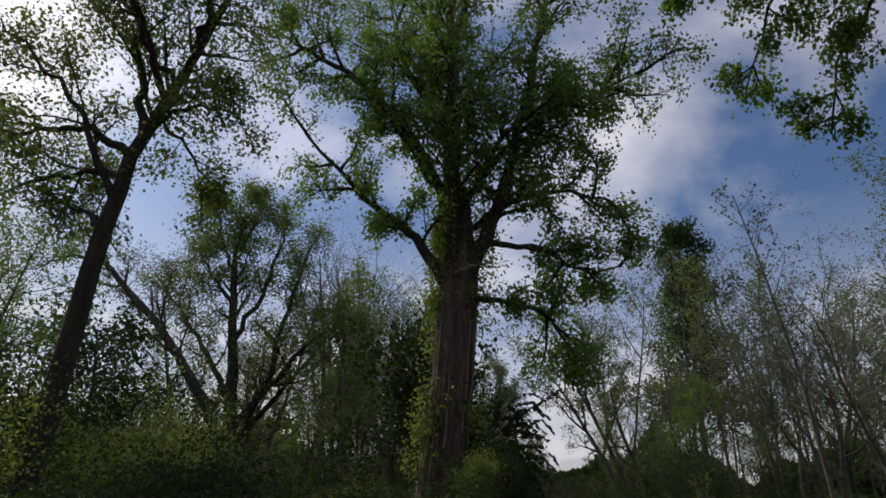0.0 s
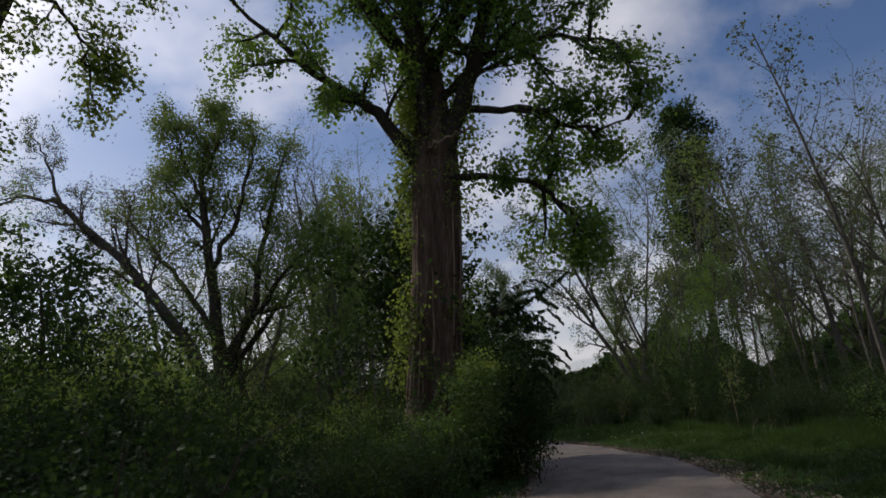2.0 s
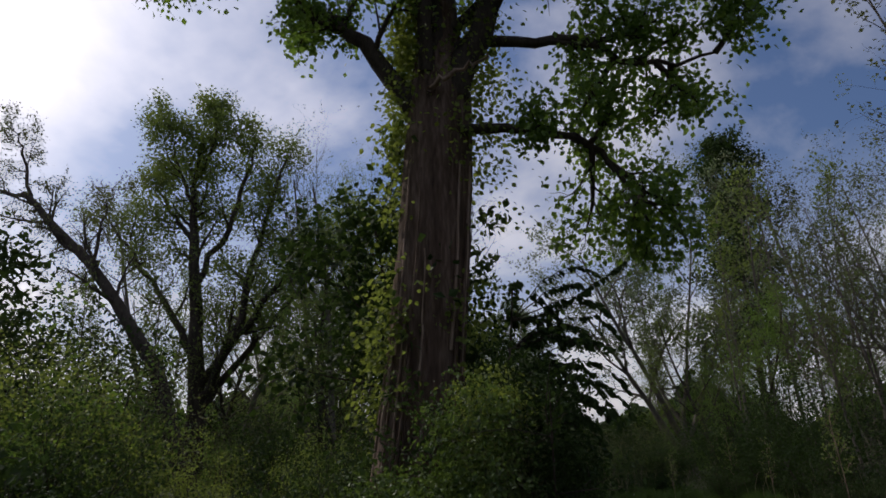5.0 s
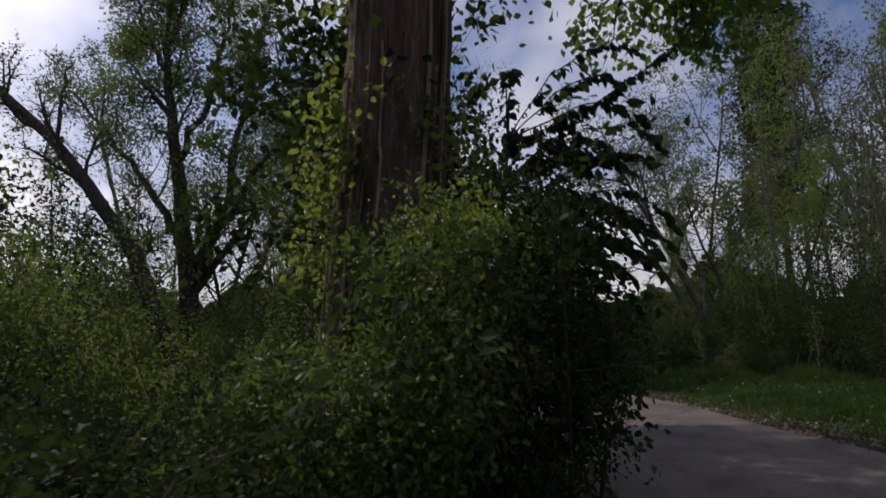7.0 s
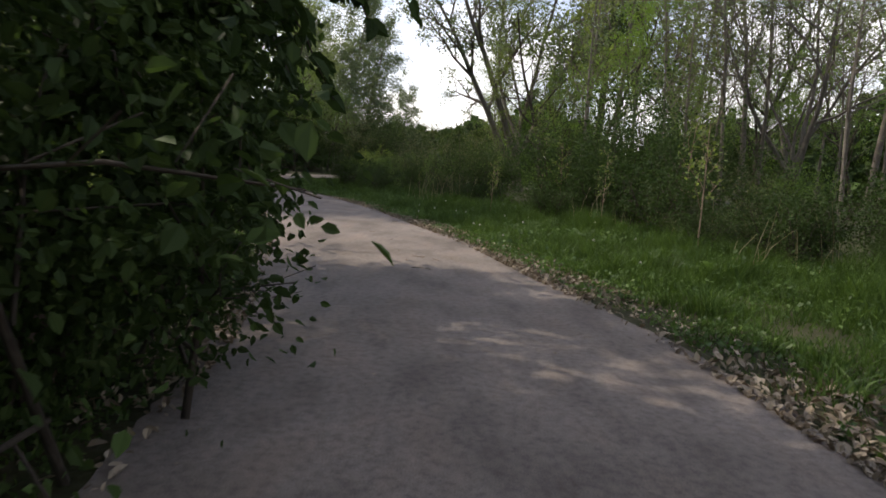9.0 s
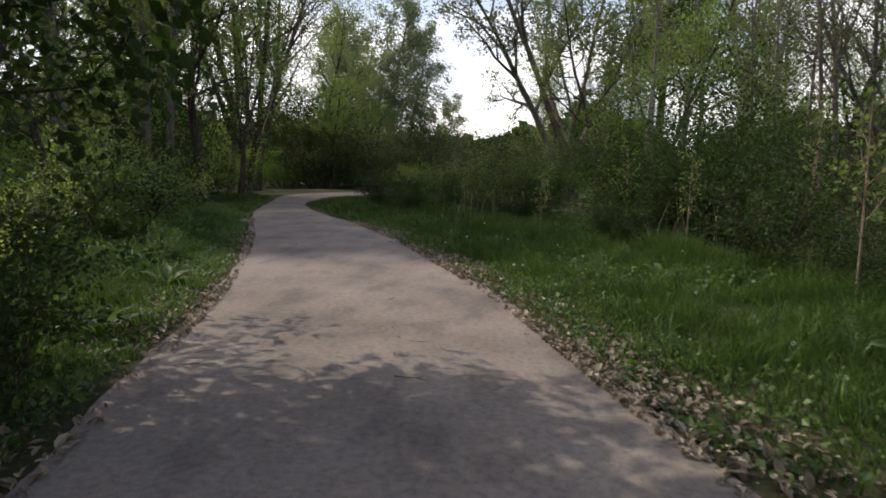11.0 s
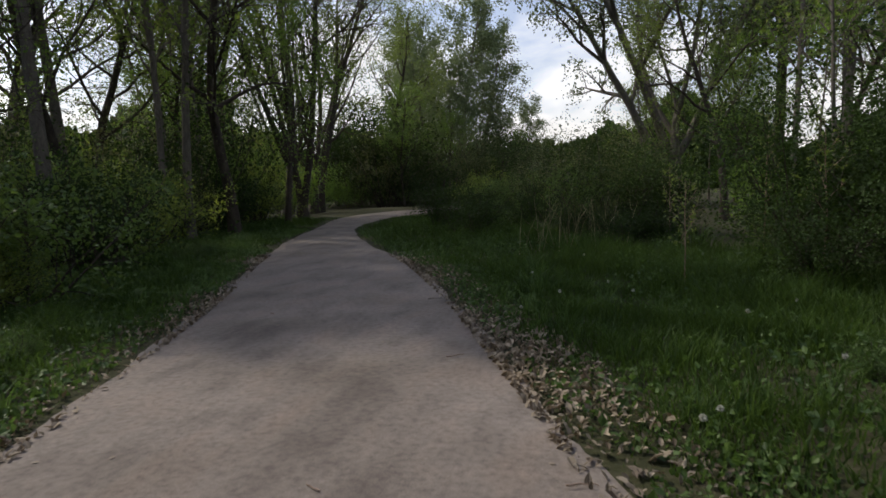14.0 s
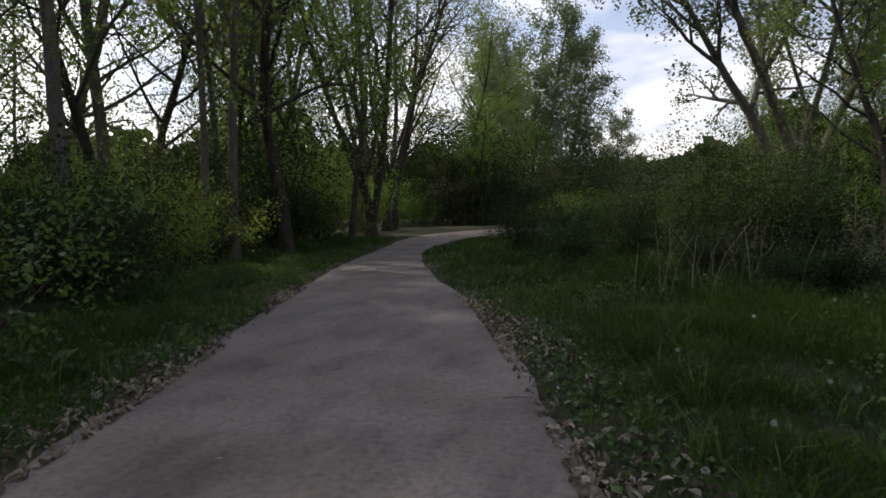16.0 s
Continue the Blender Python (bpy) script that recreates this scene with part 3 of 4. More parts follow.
def build_twigs():
    rng = np.random.default_rng(15)
    for x, y, L, turn in FALLEN_TWIGS:
        a = radians(turn)
        d = np.array([math.cos(a), math.sin(a), 0])
        n = np.array([-math.sin(a), math.cos(a), 0])
        p = np.array([x, y, 0.02])
        if not x_left(y) < x < x_right(y):
            p[2] = float(ground_z(np.array(x), np.array(y))) + 0.02
        P = dense([p - d * L / 2, p + n * L * 0.08, p + d * L / 2], 7, rng, 0.003)
        P[:, 2] = p[2] + rng.uniform(-0.002, 0.004, 7)
        bits = [tubes([(P, np.linspace(0.007, 0.003, 7) * (0.6 + L))], 5)]
        if L > 0.2:
            bits.append(tubes([(np.array([P[4], P[4] + d * L * 0.16 + n * L * 0.2]), np.array([0.004, 0.002]))], 4))
        V, F = joined(bits)
        tagged(new("fallen_twig", fast_mesh("fallen_twig", V, F, WOOD_PALE if L < 0.2 else BARK_GREY, True)), "small dry fallen twig lying on the asphalt", "twig", "fallen twigs")


def build_fallen_leaves():
    rng = np.random.default_rng(16)
    for k in range(110):
        y = rng.uniform(-3, 16)
        x = x_left(y) + (x_right(y) - x_left(y)) * rng.beta(0.6, 0.6)
        V, F = leaves(rng, np.zeros((1, 3)), rng.uniform(0.015, 0.045), None, 0.0, 0.3, 0.97, True)
        V[:, 2] = np.abs(V[:, 2]) * 0.5
        ob = new("fallen_leaf", fast_mesh("fallen_leaf", V, F, LITTER))
        c = (x - x_left(y)) / (x_right(y) - x_left(y))
        ob.matrix_basis = pose(float(x), float(y), 0.0145 * (1 - (2 * c - 1) ** 2) + 0.002)
        tagged(ob, "small pale dead leaf lying on the asphalt", "dead leaf", "fallen leaves on the path")


build_grass()
build_weeds()
build_litter()
build_stalks()
FALLEN_TWIGS = [(0.8, 4.78, 0.5, -80), (-1.59, 2.98, 0.34, 60), (0.3, 6.4, 0.3, -55), (-0.55, 4.75, 0.22, -12), (-0.75, 5.3, 0.1, 95), (-0.4, 5.45, 0.12, 130), (-1.1, 7.2, 0.12, 70), (-0.35, 8.2, 0.14, 10), (-1.5, 8.0, 0.1, 150), (-0.62, 5.62, 0.16, 170), (-2.1, 5.1, 0.13, 40), (-2.05, 4.8, 0.12, 30), (-0.9, 6.05, 0.09, 100), (-2.0, 3.0, 0.5, 25), (0.25, 6.0, 0.07, 30),
                (-1.3, 10.1, 0.15, 35), (-2.0, 12.4, 0.2, 20), (-1.75, 13.0, 0.1, 60), (-1.9, 2.6, 0.3, 50), (-1.6, 14.4, 0.18, 15), (-3.6, 11.5, 0.12, 140)]
build_twigs()
build_fallen_leaves()


def build_dandelions():
    """Seed heads on thin stalks in the verge."""
    rng = np.random.default_rng(17)
    spots = [(-0.58, 11.77), (-0.06, 13.06), (-1.0, 13.5), (-0.9, 11.2), (0.3, 8.7), (0.61, 7.67), (2.82, 8.01), (0.18, 8.54), (1.15, 9.65), (1.9, 7.0), (0.9, 10.9), (2.2, 5.6), (-0.3, 14.6), (1.6, 11.8), (2.7, 10.2), (0.2, 12.2)]
    for x, y in spots:
        h = rng.uniform(0.14, 0.27)
        top = tagged(new("dandelion"), "dandelion gone to seed, pale round head in the grass", "dandelion", "dandelions in the verge")
        top.matrix_basis = pose(x, y, float(ground_z(np.array(x), np.array(y))))
        bend = rng.normal(0, 0.02, 2)
        P = np.array([(0, 0, -0.01), (bend[0] * 0.4, bend[1] * 0.4, h * 0.6), (bend[0], bend[1], h)])
        V, F = tubes([(P, np.array([0.003, 0.0025, 0.002]))], 5)
        part("stalk", fast_mesh("stalk", V, F, HERB, True), top)
        d = unit(rng.normal(0, 1, (90, 3)))
        V, F = leaves(rng, P[-1] + d * 0.013, 0.014, d * 4, 0.0, 0.3, 0.3)
        part("seed_head", fast_mesh("seed_head", V, F, FLUFF), top, "pale round tuft of seeds")


def build_dock(x, y, turn, s):
    """A rosette of long broad leaves that arch outwards."""
    rng = np.random.default_rng(int(abs(x) * 100))
    top = tagged(new("dock_plant"), "dock plant with long broad green leaves in the verge", "plant", "dock plants")
    top.matrix_basis = spot(x, y, turn, s)
    n = 9
    for k in range(8):
        a = k * 2.4 + rng.uniform(-0.3, 0.3)
        L, tilt = rng.uniform(0.28, 0.48), rng.uniform(0.5, 1.2)
        t = np.linspace(0, 1, n)
        reach = L * (t * math.sin(tilt) + 0.15 * t ** 2)
        z = L * (t * math.cos(tilt) + 0.25 * t - 0.4 * t ** 2.4) + 0.005
        w = L * 0.17 * np.sin(np.pi * np.clip(t * 0.92 + 0.04, 0, 1)) ** 0.7 * (1 + 0.08 * np.sin(t * 25))
        c, q = math.cos(a), math.sin(a)
        rows = [np.stack([reach * c - q * w * e, reach * q + c * w * e, z + abs(e) * w * 0.3], -1) for e in (-1, -0.5, 0, 0.5, 1)]
        V = np.stack(rows, 1).reshape(-1, 3)
        i = (np.arange(n - 1)[:, None] * 5 + np.arange(4)[None]).reshape(-1)
        part("leaf", fast_mesh("leaf", V, np.stack([i, i + 1, i + 6, i + 5], -1), HERB, True), top)


def spot(x, y, turn=0.0, s=1.0, sz=1.0, sink=0.0):
    return Matrix.LocRotScale((x, y, float(ground_z(np.array(x), np.array(y))) - sink), Euler((0, 0, radians(turn))), (s, s, s * sz))


build_dandelions()
for x, y, turn, s in ((2.98, 5.39, 0, 1.0), (3.5, 6.3, 80, 0.8), (2.1, 9.1, 140, 0.7), (-3.1, 5.4, 40, 0.75), (-3.7, 7.4, 100, 0.7), (-5.6, 11.8, 10, 0.9)):
    build_dock(x, y, turn, s)


# ---- the big old tree beside the path ----
TREE_X, TREE_Y = -3.45, 1.3
BOUGHS = {
    "leader": ([(-3.1, 1.55, 8.0), (-3.4, 1.5, 11.0), (-3.3, 1.4, 14.0), (-3.3, 1.3, 17.6), (-3.4, 1.2, 21.8)], 0.34, 0.06, 26, 2.5),
    "left_low": ([(-3.5, 1.4, 7.2), (-4.0, 1.25, 8.05), (-4.6, 1.0, 8.9), (-5.3, 0.7, 9.35), (-6.3, 0.3, 10.3), (-7.6, -0.2, 11.8)], 0.19, 0.04, 11, 1.5),
    "left_high": ([(-3.4, 1.5, 9.4), (-4.2, 1.1, 11.8), (-5.9, 0.5, 13.8), (-7.4, -0.1, 14.8), (-8.4, -0.7, 15.3)], 0.18, 0.04, 15, 1.9),
    "left_mid": ([(-3.5, 1.5, 9.9), (-4.4, 1.0, 11.4), (-5.1, 0.8, 12.5), (-5.6, 0.6, 13.1)], 0.13, 0.03, 6, 1.1),
    "right_stem": ([(-2.8, 1.5, 7.4), (-2.1, 1.4, 8.95), (-1.7, 1.4, 9.8), (-0.9, 1.5, 13.6), (0.0, 1.6, 17.5), (0.5, 1.6, 20.1)], 0.27, 0.05, 22, 2.4),
    "right_low": ([(-2.8, 1.4, 6.6), (-1.9, 1.45, 6.65), (-0.68, 1.6, 6.2), (-0.26, 1.6, 5.6), (0.0, 1.6, 5.0)], 0.1, 0.02, 7, 1.35),
    "right_long": ([(-2.8, 1.5, 8.4), (-1.06, 1.5, 8.3), (-0.36, 1.6, 7.95), (0.46, 1.6, 7.3), (1.5, 1.6, 7.45)], 0.11, 0.02, 8, 1.35),
    "right_mid": ([(-3.0, 1.6, 8.8), (-1.2, 1.5, 9.9), (0.2, 1.6, 10.0), (1.5, 1.5, 9.4)], 0.12, 0.03, 9, 1.5),
    "right_high": ([(-2.6, 1.5, 10.4), (-0.9, 1.6, 12.5), (0.7, 1.5, 13.1), (2.6, 1.3, 13.7)], 0.13, 0.03, 14, 1.9),
    "mid_back": ([(-3.3, 1.5, 11.6), (-4.3, 1.8, 14.2), (-5.3, 2.0, 16.0), (-5.9, 2.2, 19.0)], 0.15, 0.04, 14, 2.2),
    "mid_front": ([(-3.2, 1.2, 7.8), (-3.0, 0.6, 10.2), (-2.9, -0.1, 12.6), (-3.0, -0.4, 15.0)], 0.14, 0.03, 13, 1.9),
    "mid_right": ([(-2.9, 1.5, 9.6), (-1.9, 0.9, 11.2), (-0.9, 0.5, 12.0), (0.4, 0.3, 12.2)], 0.12, 0.03, 9, 1.6),
    "stub": ([(-3.1, 1.0, 7.32), (-2.05, 0.7, 7.55)], 0.05, 0.02, 0, 0.0),
}


def build_big_tree():
    rng = np.random.default_rng(21)
    top = tagged(new("old_tree"), "huge old cottonwood with furrowed bark and creeper on its trunk", "tree")
    # trunk: fluted, flaring at the root
    H, n, k = 10.4, 34, 28
    zz = np.linspace(-0.1, H, n)
    cx = TREE_X + np.interp(zz, [0, 1.3, 2.9, 4.4, 7, 10.4], [-0.1, -0.1, 0.05, 0.18, 0.34, 0.42])
    cy = TREE_Y + np.interp(zz, [0, 5, 10.4], [0, 0.2, 0.5])
    rad = np.interp(zz, [-0.1, 0.3, 1.2, 3, 6, 7.6, 8.8, 10.4], [0.95, 0.78, 0.6, 0.56, 0.57, 0.54, 0.38, 0.2])
    a = np.arange(k) * 2 * np.pi / k
    flute = 1 + np.outer(np.interp(zz, [0, 2, 8], [0.13, 0.06, 0.03]), np.sin(a * 5 + 0.6) + 0.5 * np.sin(a * 9)) + rng.normal(0, 0.012, (n, k))
    V = np.stack([cx[:, None] + rad[:, None] * flute * np.cos(a), cy[:, None] + rad[:, None] * flute * np.sin(a), np.repeat(zz[:, None], k, 1)], -1)
    i = (np.arange(n - 1)[:, None] * k + np.arange(k)[None]).reshape(-1)
    j = (np.arange(n - 1)[:, None] * k + (np.arange(k)[None] + 1) % k).reshape(-1)
    part("trunk", fast_mesh("trunk", V.reshape(-1, 3), np.stack([i, j, j + k, i + k], -1), BARK, True), top, "thick trunk with deep furrowed grey-brown bark")
    # long ridges of bark and woody vines that stand proud of the trunk
    for q in range(34):
        ang = rng.uniform(math.pi * 0.75, math.pi * 2.05)
        z0 = rng.uniform(0.0, 3.0)
        zz2 = np.linspace(z0, z0 + rng.uniform(1.0, 3.6), 10)
        ang2 = ang + np.cumsum(rng.normal(0, 0.018, 10))
        rr = np.interp(zz2, [0, 0.3, 1.2, 3, 6, 8], [0.95, 0.8, 0.62, 0.575, 0.585, 0.57])
        P = np.stack([np.interp(zz2, zz, cx) + rr * np.cos(ang2), np.interp(zz2, zz, cy) + rr * np.sin(ang2), zz2], -1)
        V, F = tubes([(P, np.linspace(0.035, 0.02, 10) * rng.uniform(0.6, 1.2))], 5)
        part("bark_ridge", fast_mesh("bark_ridge", V, F, WOOD_PALE if q % 3 == 0 else BARK, True), top)
    out = []
    sub = dict(seg=[0, 5, 4, 3], wob=[0, 0.14, 0.2, 0.25], up=[0, 0.06, 0.02, -0.06], n=[0, 6, 4], t0=[0, 0.15, 0.15], ang=[0, 45, 45], len=[0, 0.5, 0.55], thin=0.55,
               prof=lambda t: 1)
    for nm, (pts, r0, r1, kids, klen) in BOUGHS.items():
        P = dense(pts, 14, rng, 0.04)
        r = np.linspace(r0, r1, 14)
        V, F = tubes([(P, r)], 8)
        part("dead_stub" if nm == "stub" else "limb", fast_mesh("limb", V, F, WOOD_PALE if nm == "stub" else BARK_DARK, True), top)
        az = 0.0
        for q in range(kids):
            t = 0.22 + 0.78 * (q + rng.uniform(0, 1)) / kids
            f = t * 13
            i0 = min(int(f), 12)
            tan = unit(P[i0 + 1] - P[i0])
            ref = np.eye(3)[np.argmin(np.abs(tan))]
            u = unit(np.cross(tan, ref))
            v = np.cross(tan, u)
            az += 2.4
            ang = radians(rng.uniform(35, 75))
            dd = tan * math.cos(ang) + (u * math.cos(az) + v * math.sin(az)) * math.sin(ang)
            bough(out, rng, P[i0] + (P[i0 + 1] - P[i0]) * (f - i0), dd, klen * rng.uniform(0.6, 1.2), 0.05 * klen ** 0.5, 1, sub)
    V, F = tubes([(P, r) for l, P, r in out if l == 1], 5)
    V2, F2 = tubes([(P, r) for l, P, r in out if l > 1], 3)
    part("twig", fast_mesh("twig", np.concatenate([V, V2]), np.concatenate([F, F2 + len(V)]), BARK_DARK, True), top)
    V, F = foliage(rng, out, 2, 18, 0.14, 0.108, 0.88, droop=0.5, wide=0.42)
    part("crown", fast_mesh("crown", V, F, LEAF_BROAD), top, "clusters of fresh broad green leaves")
    # creeper leaves on the trunk, thickest on its left flank and above the lower limbs
    C, A = [], []
    heights = np.concatenate([rng.uniform(2.2, 9.8, 22), rng.uniform(7.2, 10.6, 10)])
    for q in range(520):
        z0 = float(np.clip(rng.choice(heights) + rng.normal(0, 0.28), 1.5, 10.8))
        ang = rng.normal(math.pi * 1.05, 0.55) if q % 3 else rng.normal(0.0, 0.5)
        reach = 0.26 if q % 3 else 0.95 * rng.uniform(0.2, 1)
        rr = np.interp(z0, [0, 1.2, 3, 6, 10], [0.9, 0.64, 0.6, 0.61, 0.5])
        c = np.array([np.interp(z0, zz, cx) + rr * math.cos(ang), np.interp(z0, zz, cy) + rr * math.sin(ang), z0])
        m = int(rng.uniform(8, 24))
        o = np.array([math.cos(ang), math.sin(ang), 0])
        s = rng.normal(0, 0.16, (m, 3)) + o * rng.uniform(0, 1, (m, 1)) * reach
        C.append(c + s)
        A.append(np.repeat(o[None] * 0.6, m, 0))
    V, F = leaves(rng, np.concatenate(C), 0.085, np.concatenate(A), 0.6, 0.42, 0.4, True)
    part("creeper", fast_mesh("creeper", V, F, LEAF_IVY), top, "yellow-green creeper leaves clinging to the bark")


build_big_tree()


def build_arm_sapling():
    """A slender sapling whose long side arms carry rows of hanging leaves."""
    rng = np.random.default_rng(31)
    top = tagged(new("sapling"), "slender dark sapling with layered drooping arms of long leaves", "tree")
    base = np.array([-2.3, 1.1, -0.1])
    stem = dense([base, base + [0.1, 0.1, 1.9], base + [0.3, 0.2, 3.9]], 10, rng, 0.02)
    V, F = tubes([(stem, np.linspace(0.045, 0.012, 10))], 6)
    part("trunk", fast_mesh("trunk", V, F, BARK_DARK, True), top)
    C, A, S = [], [], []

    def arm(P, thick, leaf, count, hang):
        V, F = tubes([(P, np.linspace(thick, 0.003, len(P)))], 4)
        part("arm", fast_mesh("arm", V, F, BARK_DARK, True), top)
        tt = np.sort(rng.uniform(0.15, 1.0, count)) * (len(P) - 1.01)
        i = tt.astype(int)
        d = unit(P[-1] - P[0])
        o = np.array([-d[1], d[0], 0])
        side = np.where(np.arange(count) % 2, 1.0, -1.0)[:, None]
        ax = o * side * rng.uniform(0.3, 0.9, (count, 1)) + d * rng.uniform(0.3, 0.9, (count, 1)) + np.array([0, 0, -1.0]) * (hang * rng.uniform(0.3, 1.2, (count, 1)))
        C.append(P[i] + (P[i + 1] - P[i]) * (tt - i)[:, None] + unit(ax) * leaf * 0.5)
        A.append(unit(ax) * 2.6)
        S.append(np.full(count, leaf))

    # one long slim shoot above, and layered arms that droop at their ends
    arm(dense([stem[7], stem[7] + [0.8, 0.1, 0.6], (-0.35, 1.3, 4.05)], 12, rng, 0.012), 0.014, 0.11, 110, 0.6)
    for q in range(46):
        t = 0.38 + 0.6 * (q + rng.uniform(0, 1)) / 46
        p = stem[min(int(t * 9), 9)]
        a = rng.normal(-0.1, 0.6) if q % 5 else rng.uniform(0, 6.28)
        L = rng.uniform(0.7, 1.65)
        # the low arms stop short of the walked line
        limit = -0.5 if p[2] < 2.6 else -0.3
        if math.cos(a) > 0:
            L = min(L, (limit - p[0]) / math.cos(a))
        rise, fall = rng.uniform(0.05, 0.4), rng.uniform(0.1, 0.4)
        h = np.array([math.cos(a), math.sin(a), 0])
        arm(dense([p, p + h * L * 0.45 + [0, 0, rise * L * 0.8], p + h * L * 0.8 + [0, 0, rise * L], p + h * L + [0, 0, (rise - fall) * L]], 10, rng, 0.015), 0.011, rng.uniform(0.1, 0.15), int(16 + 22 * L), rng.uniform(0.6, 1.3))
    C, A, S = np.concatenate(C), np.concatenate(A), np.concatenate(S)
    V, F = leaves(rng, C, S, A, 0.2, 0.3, 0.5, True)
    part("foliage", fast_mesh("foliage", V, F, LEAF_DARK), top)


build_arm_sapling()


# ---- bushes ----
B_NEAR = bush(41, "dense dark green bush with paler leaves painting its sunlit side, leaning over the asphalt's edge", 14, 2.2, LEAF_DARK, 14, 0.066, 0.1, 0.18, 1.5, six=True)


def leafy_mass(top, seed, leaf, radii, centre, tufts, per, size):
    """The outer leaves of a dense bush: drooping tufts over a lumpy mass."""
    rng = np.random.default_rng(seed)
    d = unit(rng.normal(0, 1, (tufts, 3)) + np.array([0.15, -0.1, 0.1]))
    lump = 1 + 0.2 * np.sin(d[:, 0] * 7 + d[:, 2] * 4) * np.cos(d[:, 1] * 6 + 1) + rng.normal(0, 0.08, tufts)
    c = np.array(centre) + d * np.array(radii) * (lump * rng.uniform(0.6, 1.02, tufts))[:, None]
    C = np.repeat(c, per, 0) + rng.normal(0, 1, (tufts * per, 3)) * np.array([0.11, 0.11, 0.07])
    A = np.repeat(d * 0.5 + rng.normal(0, 0.5, (tufts, 3)), per, 0)
    ok = C[:, 2] > 0.06
    V, F = leaves(rng, C[ok], size * np.repeat(rng.uniform(0.7, 1.25, tufts), per)[ok], A[ok], 0.45, 0.33, 0.25, True)
    part("outer_foliage", fast_mesh("outer_foliage", V, F, leaf), top)


leafy_mass(B_NEAR, 141, LEAF_DARK, (0.82, 1.4, 1.42), (0.24, 0.08, 1.3), 680, 24, 0.05)
B_SUN = bush(40, "yellow-green leafy bush crowding the foot of the old trunk", 12, 1.3, LEAF_BUSH, 12, 0.062, 0.09, 0.3, 1.5, six=True)
leafy_mass(B_SUN, 142, LEAF_BUSH, (0.95, 0.85, 0.85), (0.0, 0.0, 0.45), 190, 20, 0.066)
leafy_mass(B_NEAR, 143, LEAF_DULL, (0.42, 0.3, 0.62), (0.1, -1.15, 1.35), 120, 22, 0.048)
# lighter leaf colours on the near left stand in for sunlight on the bush
leafy_mass(B_NEAR, 144, LEAF_IVY, (0.36, 0.34, 0.4), (0.0, -0.95, 1.95), 90, 22, 0.048)
leafy_mass(B_NEAR, 145, LEAF_BUSH, (0.55, 0.36, 0.75), (-0.05, -1.5, 1.45), 140, 22, 0.048)
leafy_mass(B_NEAR, 146, LEAF_BUSH, (0.45, 0.35, 0.55), (-0.3, -1.6, 0.9), 150, 22, 0.05)
B_SUN.matrix_basis = pose(-3.1, -1.1, 0, 0, 0, 0)
B_NEAR.matrix_basis = pose(-2.12, 0.45, 0, 0, 0, 0)


bushes = [
    bush(42, "leafy green woodland bush with arching stems", 11, 1.9, LEAF_BUSH, 14, 0.066, 0.1, 0.8, 0.8),
    bush(43, "dense bush, dark green leaves coloured as if shaded by trees", 12, 2.1, LEAF_DARK, 14, 0.068, 0.11, 0.7, 0.9),
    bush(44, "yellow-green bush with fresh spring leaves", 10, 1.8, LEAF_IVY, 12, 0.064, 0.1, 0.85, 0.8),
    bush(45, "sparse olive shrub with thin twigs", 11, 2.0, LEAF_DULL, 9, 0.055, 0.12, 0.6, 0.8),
    bush(46, "tall thicket shrub, dark green leaves coloured as if in shade", 11, 4.6, LEAF_DARK, 16, 0.11, 0.22, 0.55, 2.0, name="shrub", category="shrub"),
    bush(47, "tall green thicket shrub with mid-green leaves", 10, 4.2, LEAF_BROAD, 16, 0.11, 0.2, 0.6, 2.0, name="shrub", category="shrub"),
    bush(48, "tall brownish shrub with thin twigs and olive leaves", 11, 4.4, LEAF_DULL, 12, 0.085, 0.2, 0.5, 1.8, name="shrub", category="shrub"),
]
bushes.append(bush(49, "tall yellow-green shrub in the sun, fresh small leaves", 12, 4.2, LEAF_IVY, 16, 0.085, 0.2, 0.6, 1.8, name="shrub", category="shrub"))
for k, b in enumerate(bushes):
    b.matrix_basis = spot(-7.0 - k * 1.5, 11.5 + k * 3.0, 40 * k, 1.0)
rb = np.random.default_rng(50)


def near_trunk(x, y):
    return (x - TREE_X) ** 2 + (y - TREE_Y) ** 2 < 1.6 or (x > -2.9 and -1.6 < y < 2.4)


def brush(n, y0, y1, side, lo, hi, kinds, s0, s1):
    xs, ys, off = scatter(rb, n, y0, y1, side, lo, hi)
    for x, y in zip(xs, ys):
        if not near_trunk(x, y):
            copy_thing(bushes[int(rb.choice(kinds))], spot(float(x), float(y), rb.uniform(0, 360), rb.uniform(s0, s1), rb.uniform(0.75, 1.2)))


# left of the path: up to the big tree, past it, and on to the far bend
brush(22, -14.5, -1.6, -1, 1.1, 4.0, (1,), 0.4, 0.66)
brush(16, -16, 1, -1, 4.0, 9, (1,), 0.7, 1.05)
brush(8, 1.5, 8, -1, 2.5, 5.0, (0, 2, 1), 0.4, 0.75)
brush(7, 7, 12, -1, 2.4, 5, (0, 2, 2), 0.4, 0.7)
brush(15, 11, 21, -1, 3.4, 6.5, (0, 2, 1, 2), 0.5, 1.1)
brush(12, 19, 34, -1, 2.4, 6, (0, 1, 1, 2), 0.8, 1.4)
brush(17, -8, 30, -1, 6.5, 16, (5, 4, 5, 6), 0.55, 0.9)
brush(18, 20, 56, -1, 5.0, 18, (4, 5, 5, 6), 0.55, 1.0)
